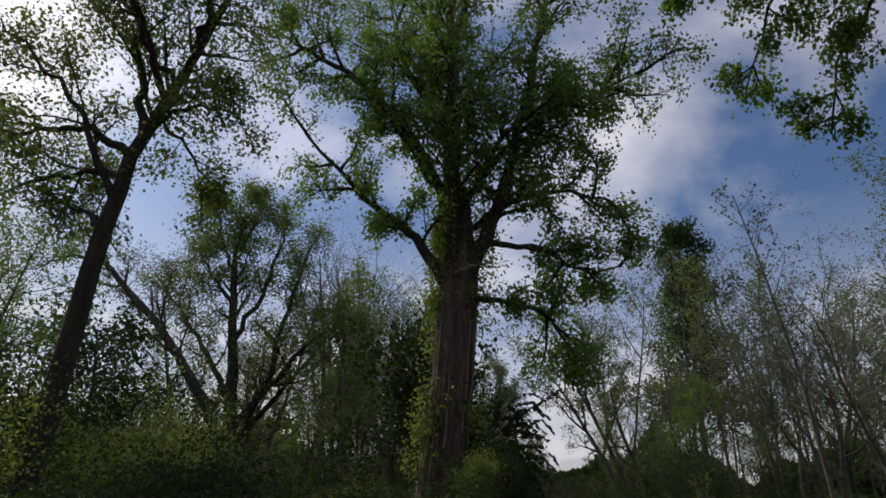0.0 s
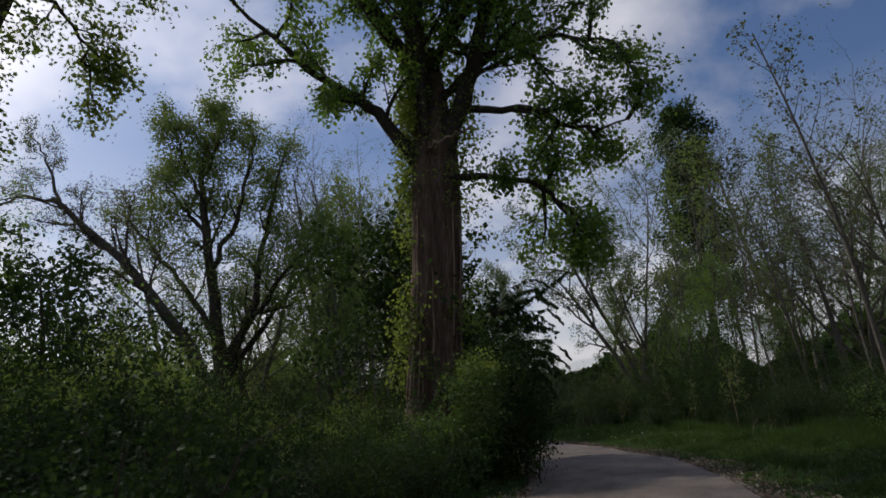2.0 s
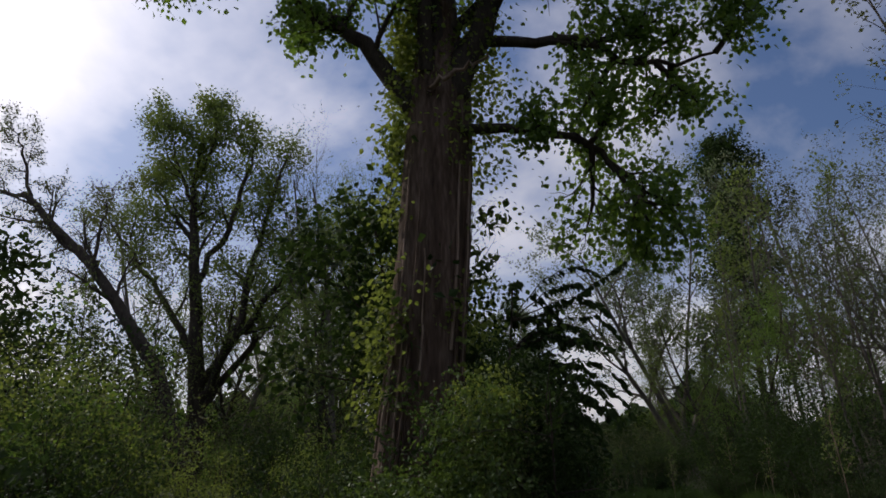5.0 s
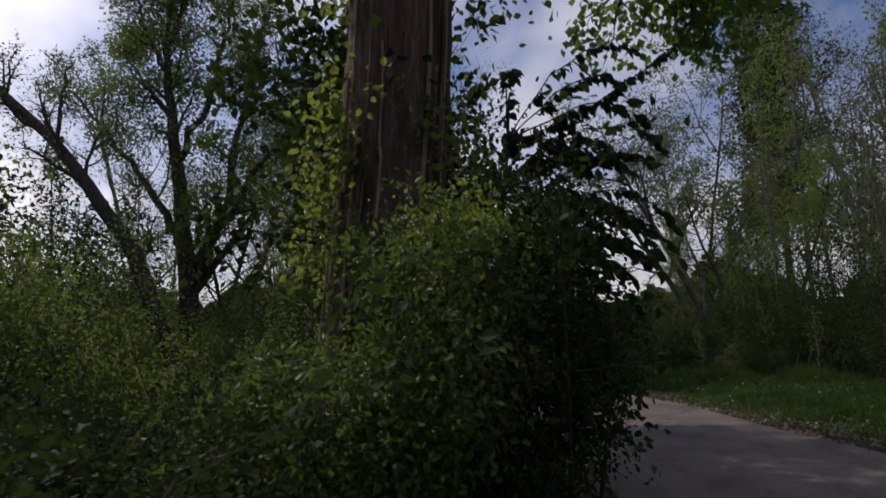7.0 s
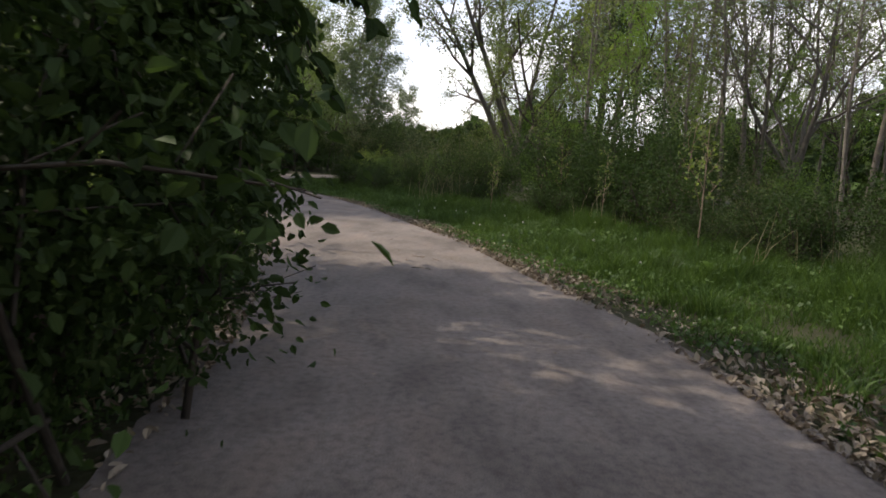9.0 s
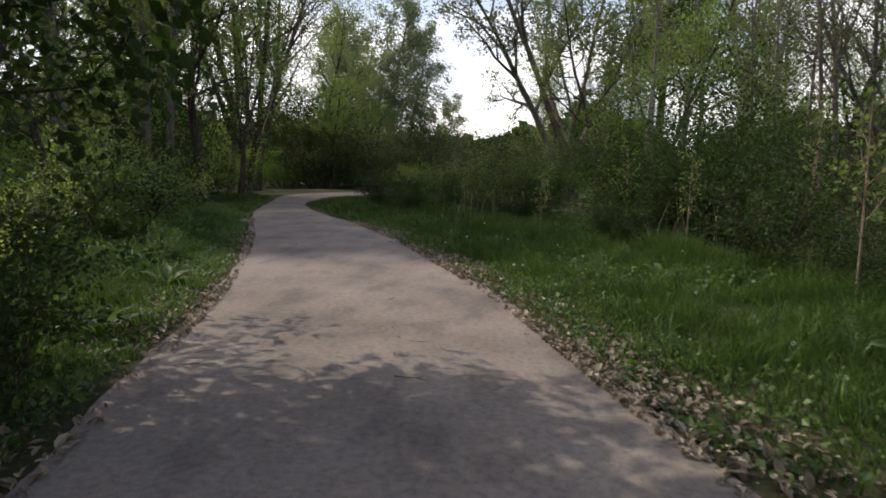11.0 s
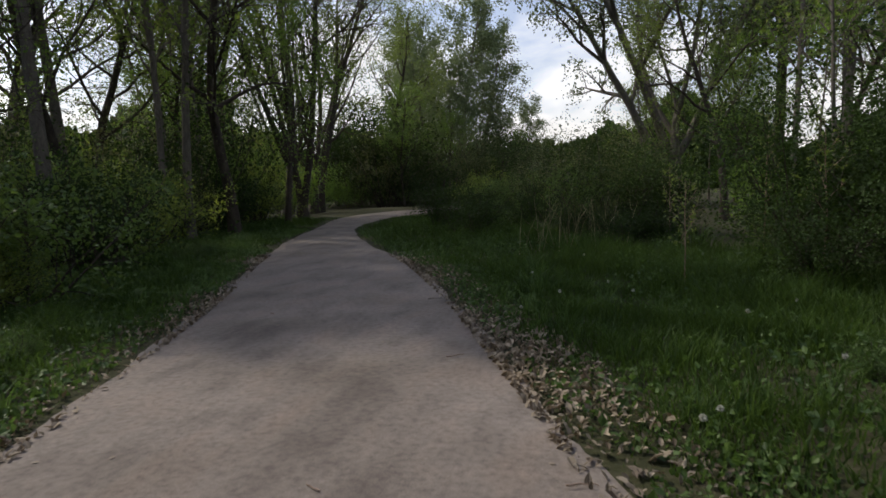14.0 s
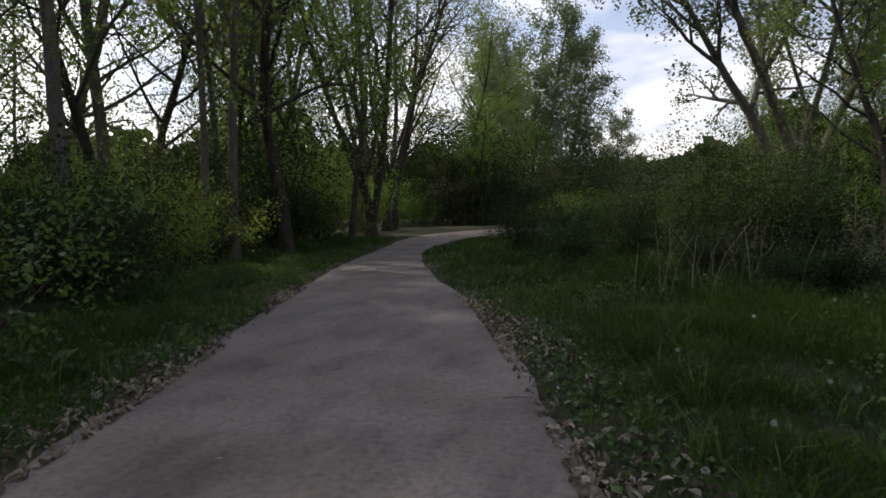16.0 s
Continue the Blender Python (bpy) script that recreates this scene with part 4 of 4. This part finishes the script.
# right of the path
brush(12, -6, 8, 1, 5.0, 9.5, (0, 1, 1), 0.4, 0.8)
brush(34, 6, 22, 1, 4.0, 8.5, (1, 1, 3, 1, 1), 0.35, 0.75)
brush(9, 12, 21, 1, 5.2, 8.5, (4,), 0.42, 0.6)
brush(24, 20, 40, 1, 2.8, 7, (0, 1, 0, 2, 1), 0.5, 0.95)
brush(9, 17, 42, 1, 6, 9, (6, 5, 4), 0.4, 0.65)
brush(24, 4, 42, 1, 8.5, 20, (4, 5, 6, 6), 0.4, 0.72)
# low leafy herbs in clumps on both verges
herb = bush(51, "clump of leafy green herbs standing in the verge", 10, 0.9, HERB, 10, 0.05, 0.05, 0.9, 0.5, name="herb", category="herbs", group="herbs in the verge")
herb.matrix_basis = spot(-4.6, 9.0, 0, 0.5)
for n, y0, y1, side, lo, hi, s0, s1 in ((40, 3, 20, -1, 0.7, 3.0, 0.3, 0.8), (16, -1, 12, 1, 2.2, 4.6, 0.25, 0.6)):
    hx, hy, _ = scatter(rb, n, y0, y1, side, lo, hi)
    for x, y in zip(hx, hy):
        copy_thing(herb, spot(float(x), float(y), rb.uniform(0, 360), rb.uniform(s0, s1), rb.uniform(0.7, 1.1)))
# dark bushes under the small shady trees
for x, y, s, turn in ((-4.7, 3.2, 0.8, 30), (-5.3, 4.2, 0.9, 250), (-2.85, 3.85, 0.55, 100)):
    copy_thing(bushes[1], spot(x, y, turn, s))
# the thicket behind the wide forked tree
for x, y, s, turn, kind in ((-19, 13, 0.8, 0, 5), (-22, 16, 1.0, 70, 5), (-17.5, 16.5, 0.8, 150, 5), (-24, 20, 1.2, 200, 5), (-18, 21.5, 1.0, 260, 6), (-15.5, 22.5, 1.0, 310, 6), (-21, 9, 0.9, 20, 6), (-25.5, 13, 1.1, 110, 5), (-14.2, 13.6, 0.7, 30, 6), (-19.5, 11, 0.9, 190, 6), (-23, 9.5, 1.5, 45, 4), (-26, 7.0, 1.7, 15, 4), (-16.5, 8.5, 1.2, 80, 5), (-14.6, 7.0, 1.0, 200, 6), (-19.5, 6.0, 1.5, 300, 5), (-21.5, 12.0, 1.5, 120, 4), (-27.0, 14.5, 1.8, 60, 4), (-18.2, 9.6, 1.15, 10, 6), (-24.5, 17.0, 1.5, 250, 5)):
    copy_thing(bushes[kind], spot(x, y, turn, s))
# fresh shrubs that catch the sun behind the dark brush
for x, y, s, turn in ((-11.6, 0.2, 0.85, 0), (-8.8, 3.4, 0.5, 80), (-11.6, -5.2, 0.95, 160), (-13.4, 3.6, 0.85, 240), (-7.4, 6.4, 0.5, 20)):
    copy_thing(bushes[7], spot(x, y, turn, s))
# across the far bend
for q in range(16):
    y = 47 + 14 * rb.uniform()
    x = float(-18 + 12.5 * rb.uniform())
    copy_thing(bushes[int(rb.choice((4, 4, 6)))], spot(x, float(y), rb.uniform(0, 360), rb.uniform(0.7, 1.2) * (1.3 if x < -9.5 else 1.0)))
for x, y, s, turn, kind in ((-13.5, 46, 1.1, 0, 6), (-17, 49, 1.4, 90, 4), (-20.5, 45, 1.3, 180, 4), (-16.0, 54, 1.6, 30, 4), (-22, 52, 1.8, 240, 6)):
    copy_thing(bushes[kind], spot(x, y, turn, s))

# ---- trees ----
def limbed_tree(seed, label, trunk, r0, r1, limbs, bark, leaf, per, size, spread, keep=1.0, sub_len=0.5, droop=0.3, name="tree"):
    """A tree whose trunk and main limbs follow given lines; the finer branches grow from them."""
    rng = np.random.default_rng(seed)
    top = tagged(new(name), label, "tree")
    base = Vector(trunk[0])
    top.matrix_basis = pose(*base)
    P = dense(np.array(trunk) - np.array(base), 16, rng, 0.05)
    r = np.linspace(r0, r1, 16)
    r[0] *= 1.3
    V, F = tubes([(P, r)], 10)
    part("trunk", fast_mesh("trunk", V, F, bark, True), top)
    out = []
    sub = dict(seg=[0, 6, 4, 3], wob=[0, 0.13, 0.2, 0.25], up=[0, 0.07, 0.04, 0.0], n=[0, 6, 4], t0=[0, 0.2, 0.15], ang=[0, 42, 45], len=[0, 0.48, 0.5], thin=0.5, prof=lambda t: 1)
    for pts, a, b, kids, klen in [(trunk, r0, r1, 14, 3.0)] + limbs:
        Q = dense(np.array(pts) - np.array(base), 14, rng, 0.07)
        if pts is not trunk:
            V, F = tubes([(Q, np.linspace(a, b, 14))], 7)
            part("limb", fast_mesh("limb", V, F, bark, True), top)
        az = rng.uniform(0, 6.28)
        for q in range(kids):
            t = (0.55 if pts is trunk else 0.25) + (0.44 if pts is trunk else 0.74) * (q + rng.uniform(0, 1)) / kids
            i0 = min(int(t * 13), 12)
            tan = unit(Q[i0 + 1] - Q[i0])
            u = unit(np.cross(tan, np.eye(3)[np.argmin(np.abs(tan))]))
            v = np.cross(tan, u)
            az += 2.4 + rng.uniform(-0.4, 0.4)
            ang = radians(rng.uniform(28, 62))
            dd = tan * math.cos(ang) + (u * math.cos(az) + v * math.sin(az)) * math.sin(ang)
            bough(out, rng, Q[i0], dd, klen * rng.uniform(0.6, 1.2) * (1.1 - 0.5 * t), max(0.02, (a + (b - a) * t) * 0.5), 1, sub)
    V, F = joined([tubes([(P, r) for l, P, r in out if l == 1], 4), tubes([(P, r) for l, P, r in out if l > 1], 3)])
    part("twig", fast_mesh("twig", V, F, bark, True), top)
    V, F = foliage(rng, out, 2, per, spread, size, keep, droop=droop, wide=0.4)
    part("crown", fast_mesh("crown", V, F, leaf), top)
    return top


# the wide tree behind the brush, forking low
limbed_tree(81, "broad dark tree forking low, green leaf clusters with sky between", [(-19.3, 18, -0.1), (-19.5, 18, 4.5), (-19.9, 18, 8.5), (-20.6, 18.1, 13), (-21.0, 18, 16.0), (-20.6, 17.9, 19.0)], 0.5, 0.05, [
    ([(-20.9, 18, 15.0), (-22.0, 17.6, 17.6), (-22.4, 17.4, 19.6)], 0.12, 0.03, 9, 2.4),
    ([(-20.9, 18, 15.6), (-19.6, 17.6, 17.8), (-19.0, 17.4, 19.6)], 0.12, 0.03, 9, 2.4),
    ([(-19.5, 18, 5.0), (-17.6, 18.2, 7.4), (-17.2, 18.3, 10.6), (-16.6, 18.4, 14.2), (-15.6, 18.4, 17.0)], 0.26, 0.05, 11, 3.4),
    ([(-19.4, 18, 4.4), (-17.0, 17.4, 7.6), (-14.6, 17.0, 9.6), (-12.4, 16.8, 11.0)], 0.22, 0.05, 9, 2.8),
    ([(-19.6, 18, 6.4), (-21.6, 17.6, 9.6), (-23.6, 17.2, 12.2), (-25.6, 17.0, 14.4)], 0.2, 0.05, 9, 3.2),
    ([(-20.2, 18, 10.2), (-18.8, 18.6, 13.6), (-18.4, 19.0, 16.6), (-17.8, 19.0, 18.8)], 0.18, 0.05, 9, 3.0),
    ([(-20.6, 18, 12.6), (-22.8, 18.8, 15.0), (-24.6, 19.2, 17.0)], 0.16, 0.04, 8, 2.8),
    ([(-19.4, 18, 4.0), (-16.2, 19.6, 8.8), (-13.8, 20.4, 12.4)], 0.2, 0.05, 8, 2.8)], BARK_DARK, LEAF_SPRING, 24, 0.14, 0.27, 0.7)
# the tree that leans far over beside it
limbed_tree(82, "dark tree leaning far over, crooked bare limbs with few leaves", [(-15.6, 13, -0.1), (-16.8, 13, 3.4), (-18.2, 13, 6.0), (-20.8, 13, 9.1), (-23.7, 12.9, 11.8), (-26.0, 12.8, 13.9)], 0.36, 0.14, [
    ([(-25.8, 12.8, 13.7), (-28.0, 12.6, 14.4), (-30.4, 12.4, 13.6)], 0.12, 0.03, 7, 2.2),
    ([(-25.6, 12.8, 13.5), (-26.8, 13.0, 16.2), (-28.4, 13.2, 18.4)], 0.1, 0.02, 7, 2.2),
    ([(-21.4, 13, 9.6), (-22.0, 13.4, 12.0), (-21.8, 13.8, 14.2)], 0.1, 0.02, 5, 1.8)], BARK_DARK, LEAF_DULL, 10, 0.1, 0.16, 0.8, droop=0.1, name="leaning_tree")
# the dark tree close to the start of the walk, its crown over the brush
limbed_tree(83, "dark leaning tree with spreading limbs and small scattered leaves", [(-10.7, -4, -0.1), (-10.6, -4, 4.4), (-10.5, -4, 7.2), (-10.1, -4, 9.4), (-9.2, -4, 11.5), (-8.3, -4, 13.6), (-7.6, -4, 15.6)], 0.27, 0.05, [
    ([(-10.2, -4, 9.0), (-11.4, -4.2, 9.9), (-12.8, -4.4, 9.9), (-14.4, -4.6, 9.2)], 0.12, 0.03, 10, 2.0),
    ([(-10.3, -4, 8.4), (-11.8, -3.6, 9.0), (-13.4, -3.4, 9.0), (-15.2, -3.4, 8.4)], 0.1, 0.03, 7, 2.4),
    ([(-10.0, -4, 9.6), (-10.6, -4, 11.6), (-11.1, -4, 13.6), (-11.2, -4, 15.6)], 0.13, 0.03, 10, 2.2),
    ([(-9.9, -4, 9.8), (-8.9, -4.1, 10.2), (-7.8, -4.2, 10.0), (-7.2, -4.2, 9.4)], 0.07, 0.02, 8, 1.3),
    ([(-10.5, -4, 7.0), (-11.6, -3.5, 8.0), (-13.0, -3.2, 8.2)], 0.08, 0.02, 7, 1.7),
    ([(-9.4, -4, 11.0), (-10.4, -5.0, 12.8), (-12.0, -5.8, 14.0)], 0.09, 0.02, 8, 2.0),
    ([(-9.9, -4, 10.0), (-9.3, -3.6, 9.8), (-8.7, -3.3, 8.8), (-8.5, -3.2, 7.6)], 0.06, 0.015, 7, 1.1),
    ([(-10.4, -4, 7.8), (-11.2, -4.6, 9.6), (-12.4, -5.2, 11.4), (-13.8, -5.8, 12.6)], 0.1, 0.02, 10, 2.1),
    # three more limbs, mostly above the view, added to shade the brush below
    ([(-8.9, -4, 12.2), (-7.6, -5.4, 13.0), (-6.6, -7.0, 13.0)], 0.09, 0.02, 12, 2.5),
    ([(-9.6, -4, 10.6), (-9.4, -6.0, 12.0), (-8.6, -8.4, 12.4)], 0.1, 0.02, 12, 2.6),
    ([(-8.0, -4, 14.2), (-6.4, -4.0, 14.6), (-4.8, -4.4, 14.2)], 0.08, 0.02, 12, 2.2)], BARK_DARK, LEAF_SPRING, 16, 0.1, 0.2, 0.75)
# the tree behind the right verge whose sprays hang over the start of the walk
limbed_tree(84, "tree with fine drooping sprays of small leaves", [(7.2, -9.6, -0.1), (7.0, -9.4, 4.0), (6.8, -9.0, 8.0), (6.6, -8.8, 12.0)], 0.2, 0.06, [
    ([(6.8, -9.0, 8.4), (5.2, -7.4, 10.2), (3.8, -6.3, 9.6), (3.2, -5.6, 7.8)], 0.07, 0.012, 13, 0.95),
    ([(6.8, -9.0, 7.6), (5.6, -7.0, 9.0), (4.7, -6.0, 8.4), (4.4, -5.4, 6.9)], 0.06, 0.012, 12, 0.9),
    ([(6.8, -9.0, 9.0), (4.6, -7.8, 11.2), (2.9, -6.6, 10.4), (2.4, -6.1, 9.2)], 0.06, 0.012, 11, 0.9)], BARK_DARK, LEAF_BROAD, 12, 0.085, 0.1, 0.9, droop=0.9)
T = {
    "spread": tree(61, "tree", "broad woodland tree with dark branches and fresh spring leaves", "tree", SPREADING, 15, 0.22, BARK_DARK, LEAF_SPRING, 20, 0.125, 0.2, 0.8),
    "spread2": tree(62, "tree", "dark-stemmed woodland tree with a full green crown", "tree", SPREADING, 16, 0.21, BARK_DARK, LEAF_BROAD, 24, 0.135, 0.22, 0.85),
    "thin": tree(63, "tree", "sparse woodland tree, branches showing through thin olive leaves", "tree", SPREADING, 15, 0.2, BARK_GREY, LEAF_DULL, 11, 0.105, 0.17, 0.8),
    "pole": tree(64, "young_tree", "tall slender young tree with sparse small leaves", "tree", POLE, 13, 0.09, BARK_GREY, LEAF_SPRING, 15, 0.15, 0.14),
    "pole2": tree(65, "young_tree", "slim bare-looking young tree, thin grey twigs with few leaves", "tree", POLE, 12, 0.08, BARK_GREY, LEAF_DULL, 7, 0.12, 0.12),
    "conic": tree(66, "tall_tree", "tall narrow tree with short dense side branches", "tree", CONIC, 22, 0.26, BARK_DARK, LEAF_DARK, 44, 0.24, 0.34, 0.9),
    "multi": tree(67, "tree", "round-crowned tree of several stems, feathery with pale new leaves", "tree", MULTI, 4.0, 0.3, BARK_GREY, LEAF_SILVER, 34, 0.12, 0.17),
    "poplar": tree(68, "tree", "upright poplar with a ragged light green crown", "tree", BROAD, 16, 0.24, BARK_GREY, LEAF_SILVER, 46, 0.185, 0.27),
    "vase": tree(76, "tree", "tall dark tree of several upright stems with thin spring leaves", "tree", VASE, 4.4, 0.32, BARK_DARK, LEAF_SPRING, 12, 0.13, 0.22, 0.8),
    "gaunt": tree(77, "tree", "grey tree with bare upright twigs and few new leaves", "tree", GAUNT, 15, 0.17, BARK_GREY, LEAF_DULL, 3, 0.09, 0.1, 0.5),
    "maple": tree(72, "small_tree", "small shady tree with layers of dark broad leaves", "tree", MAPLE, 5.6, 0.09, BARK_DARK, LEAF_DARK, 15, 0.15, 0.17),
    "bare": tree(75, "tree", "round-crowned tree with bare grey twigs and hardly any leaves", "tree", MULTI, 4.0, 0.22, BARK_GREY, LEAF_SILVER, 16, 0.1, 0.16),
}
LEFT_TREES = [
    # three after the first: added by or past the left edge, shading the brush
    ("spread2", -13.4, 19.2, 0.66, 30), ("spread2", -14.2, -6.2, 0.95, 0), ("spread", -13.6, -11.0, 0.95, 20), ("spread2", -17.5, -1.6, 0.95, 200),
    ("vase", -15.7, 38.8, 1.0, 0), ("vase", -13.6, 33.0, 0.85, 130), ("vase", -19.5, 33.5, 0.95, 220), ("maple", -4.6, 4.0, 1.15, 40), ("maple", -4.6, 4.7, 0.75, 120), ("gaunt", -12.0, 17.0, 1.0, 10), ("gaunt", -14.9, 20.4, 1.05, 120), ("gaunt", -11.0, 20.6, 0.8, 200), ("spread2", -17.2, 28.8, 0.95, 60), ("pole", -17.8, 33.4, 1.2, 0),
    ("thin", -16.2, 36.5, 1.15, 250), ("spread", -16.3, 41.0, 1.1, 140), ("pole", -13.4, 23.0, 1.05, 77), ("spread2", -15.0, 31.0, 0.95, 310),
]
LEFT_TREES += [("thin", -20.5, 23.0, 0.95, 0), ("spread", -24.0, 27.5, 0.95, 50), ("spread", -18.5, 25.5, 0.9, 100), ("thin", -26.5, 24.0, 0.95, 200), ("spread", -10.4, 14.4, 0.5, 300),
               # the last two are canopy added out of view to shade the brush
               ("spread", -10.8, 22.5, 0.85, 15), ("spread2", -11.6, 27.5, 0.85, 205), ("pole", -11.6, 20.4, 0.95, 5), ("pole", -14.2, 26.0, 1.1, 60), ("maple", -17.4, 5.3, 1.2, 10), ("maple", -3.95, 4.6, 0.62, 200), ("spread2", -9.6, -10.4, 0.85, 60), ("spread2", -5.6, -17.4, 0.8, 10)]
FAR_TREES = [
    ("poplar", -9.6, 62.5, 0.92, 0), ("poplar", -11.6, 60.5, 1.15, 300), ("poplar", -13.0, 57.0, 1.0, 110), ("poplar", -19.5, 79.0, 1.2, 200), ("spread", -14.5, 51.4, 1.0, 20),
    ("spread2", -10.6, 50.0, 0.62, 170), ("spread2", -7.0, 58.0, 0.5, 90), ("multi", 3.8, 35.0, 1.28, 0), ("conic", 10.9, 46.0, 1.28, 40), ("thin", 15.5, 39.0, 1.3, 70), ("spread", 19.0, 37.0, 1.15, 10), ("spread2", 8.0, 41.0, 0.75, 0), ("spread2", 13.5, 42.0, 0.95, 90), ("spread2", 17.0, 33.0, 0.8, 180), ("spread2", 20.5, 29.5, 0.8, 270), ("spread2", 11.4, 32.0, 0.6, 45),
    ("poplar", -5.9, 66.0, 0.6, 20), ("poplar", -15.5, 64.0, 1.0, 60), ("poplar", -11.0, 55.0, 0.75, 250), ("spread2", -12.5, 46.5, 0.72, 33),
]
RIGHT_TREES = [
    ("bare", 10.6, 9.8, 0.74, 80), ("bare", 14.6, 13.5, 1.0, 200), ("pole2", 9.9, 21.0, 1.0, 0), ("pole2", 12.0, 22.5, 1.1, 50), ("pole", 10.7, 35.6, 1.25, 100), ("pole", 13.7, 34.4, 1.2, 200),
    ("bare", 13.2, 22.2, 1.22, 20), ("gaunt", 15.0, 30.5, 1.0, 40), ("gaunt", 18.2, 25.0, 0.95, 140), ("pole2", 8.6, 25.0, 0.95, 140), ("pole", 5.2, 24.0, 0.85, 260),
    ("pole2", 4.0, 17.5, 0.62, 300),
]
RIGHT_TREES += [("spread2", 5.0, 20.8, 0.68, 45), ("gaunt", 6.6, 24.5, 0.8, 130), ("spread", 3.8, 25.5, 0.6, 220), ("pole2", 8.2, 20.2, 0.8, 300), ("pole2", 6.2, 17.2, 0.6, 70)]
# four trees out of view, added to dim the sky light from the right
RIGHT_TREES += [("spread2", 10.5, -12.0, 0.9, 15), ("spread", 11.5, -6.5, 0.9, 75), ("spread2", 11.5, -1.6, 0.85, 135), ("spread", 13.5, 3.4, 0.85, 200)]
TREES = LEFT_TREES + FAR_TREES + RIGHT_TREES
rt = np.random.default_rng(90)
for k in range(36):
    # thicker woods on the left, lower where they are seen against the sky from the path's start
    x, y = -14 - 22 * rt.uniform(), -6 + 62 * rt.uniform()
    if min((x - q[1]) ** 2 + (y - q[2]) ** 2 for q in TREES) > 5:
        TREES.append((str(rt.choice(["spread", "spread2", "thin", "pole", "pole"])), x, y, rt.uniform(0.55, 0.72) if y < 27 else rt.uniform(0.8, 1.05), rt.uniform(0, 360)))
for k in range(48):
    # young woods on the right
    x, y = 6 + 24 * rt.uniform(), 6 + 46 * rt.uniform()
    if x > 0.25 * (y + 15) + 0.5 and min((x - q[1]) ** 2 + (y - q[2]) ** 2 for q in TREES) > 3:
        TREES.append((str(rt.choice(["pole", "pole2", "pole2", "thin", "pole"])), x, y, rt.uniform(0.7, 1.05), rt.uniform(0, 360)))
for k in range(22):
    # lower trees behind the right-hand brush, up to the far bend
    x, y = 2.5 + 11 * rt.uniform(), 23 + 22 * rt.uniform()
    if min((x - q[1]) ** 2 + (y - q[2]) ** 2 for q in TREES) > 4:
        TREES.append((str(rt.choice(["spread", "spread2", "thin", "pole"])), x, y, rt.uniform(0.5, 0.7), rt.uniform(0, 360)))
for k in range(26):
    # behind the start of the walk, unseen; most are added to block sky light
    x, y = rt.uniform(5, 24) * rt.choice([-1, 1]), rt.uniform(-36, -16)
    TREES.append((str(rt.choice(["spread", "spread2", "thin"])), x, y, rt.uniform(0.8, 1.0), rt.uniform(0, 360)))
YOUNG = dict(seg=[7, 4, 2], wob=[0.05, 0.14, 0.2], up=[0.04, 0.1, 0.05], n=[9, 4], t0=[0.35, 0.2], ang=[50, 45], len=[0.22, 0.45], thin=0.5, prof=lambda t: 1.2 - 0.7 * t)
young = tree(74, "sapling", "thin pale upright sapling stem with a few leaves in the grass", "sapling", YOUNG, 2.3, 0.014, WOOD_PALE, LEAF_SPRING, 4, 0.07, 0.05, sides=5)
young.matrix_basis = spot(2.48, 16.3)
for x, y, s, turn in ((0.78, 13.0, 0.62, 40), (2.7, 14.4, 0.9, 90), (3.7, 7.6, 1.0, 170), (1.3, 18.2, 0.7, 220), (4.4, 10.2, 1.1, 300), (3.2, 11.8, 0.8, 10)):
    copy_thing(young, spot(x, y, turn, s))
used = set()
for kind, x, y, s, turn in TREES:
    m = spot(x, y, turn, s)
    if kind in used:
        copy_thing(T[kind], m)
    else:
        T[kind].matrix_basis = m
        used.add(kind)


def build_far_woods():
    """Distant woods all round, uneven along the top, low where the path runs on to the sky."""
    rng = np.random.default_rng(71)
    a = rng.uniform(0, 2 * np.pi, 64000)
    ahead = rng.uniform(0, 1, len(a)) < 0.6
    a[ahead] = rng.uniform(0.1, np.pi - 0.1, ahead.sum())
    d = rng.uniform(66, 96, len(a))
    top = 8.5 + 2.4 * np.sin(a * 9) + 1.6 * np.sin(a * 23 + 1) + 1.0 * np.sin(a * 57 + 2)
    gap = np.abs((np.degrees(a) - 94 + 180) % 360 - 180)
    top *= np.clip(0.45 + gap / 22, 0.45, 1)
    z = rng.uniform(0, 1, len(a)) * top
    C = np.stack([np.cos(a) * d, np.sin(a) * d + 10, z], -1)
    V, F = leaves(rng, C, 1.35, None, 0.1, 0.42, 0.3)
    tagged(new("far_woods", fast_mesh("far_woods", V, F, LEAF_DARK)), "distant green woodland closing the view all round", "woods", kind="stuff")


build_far_woods()
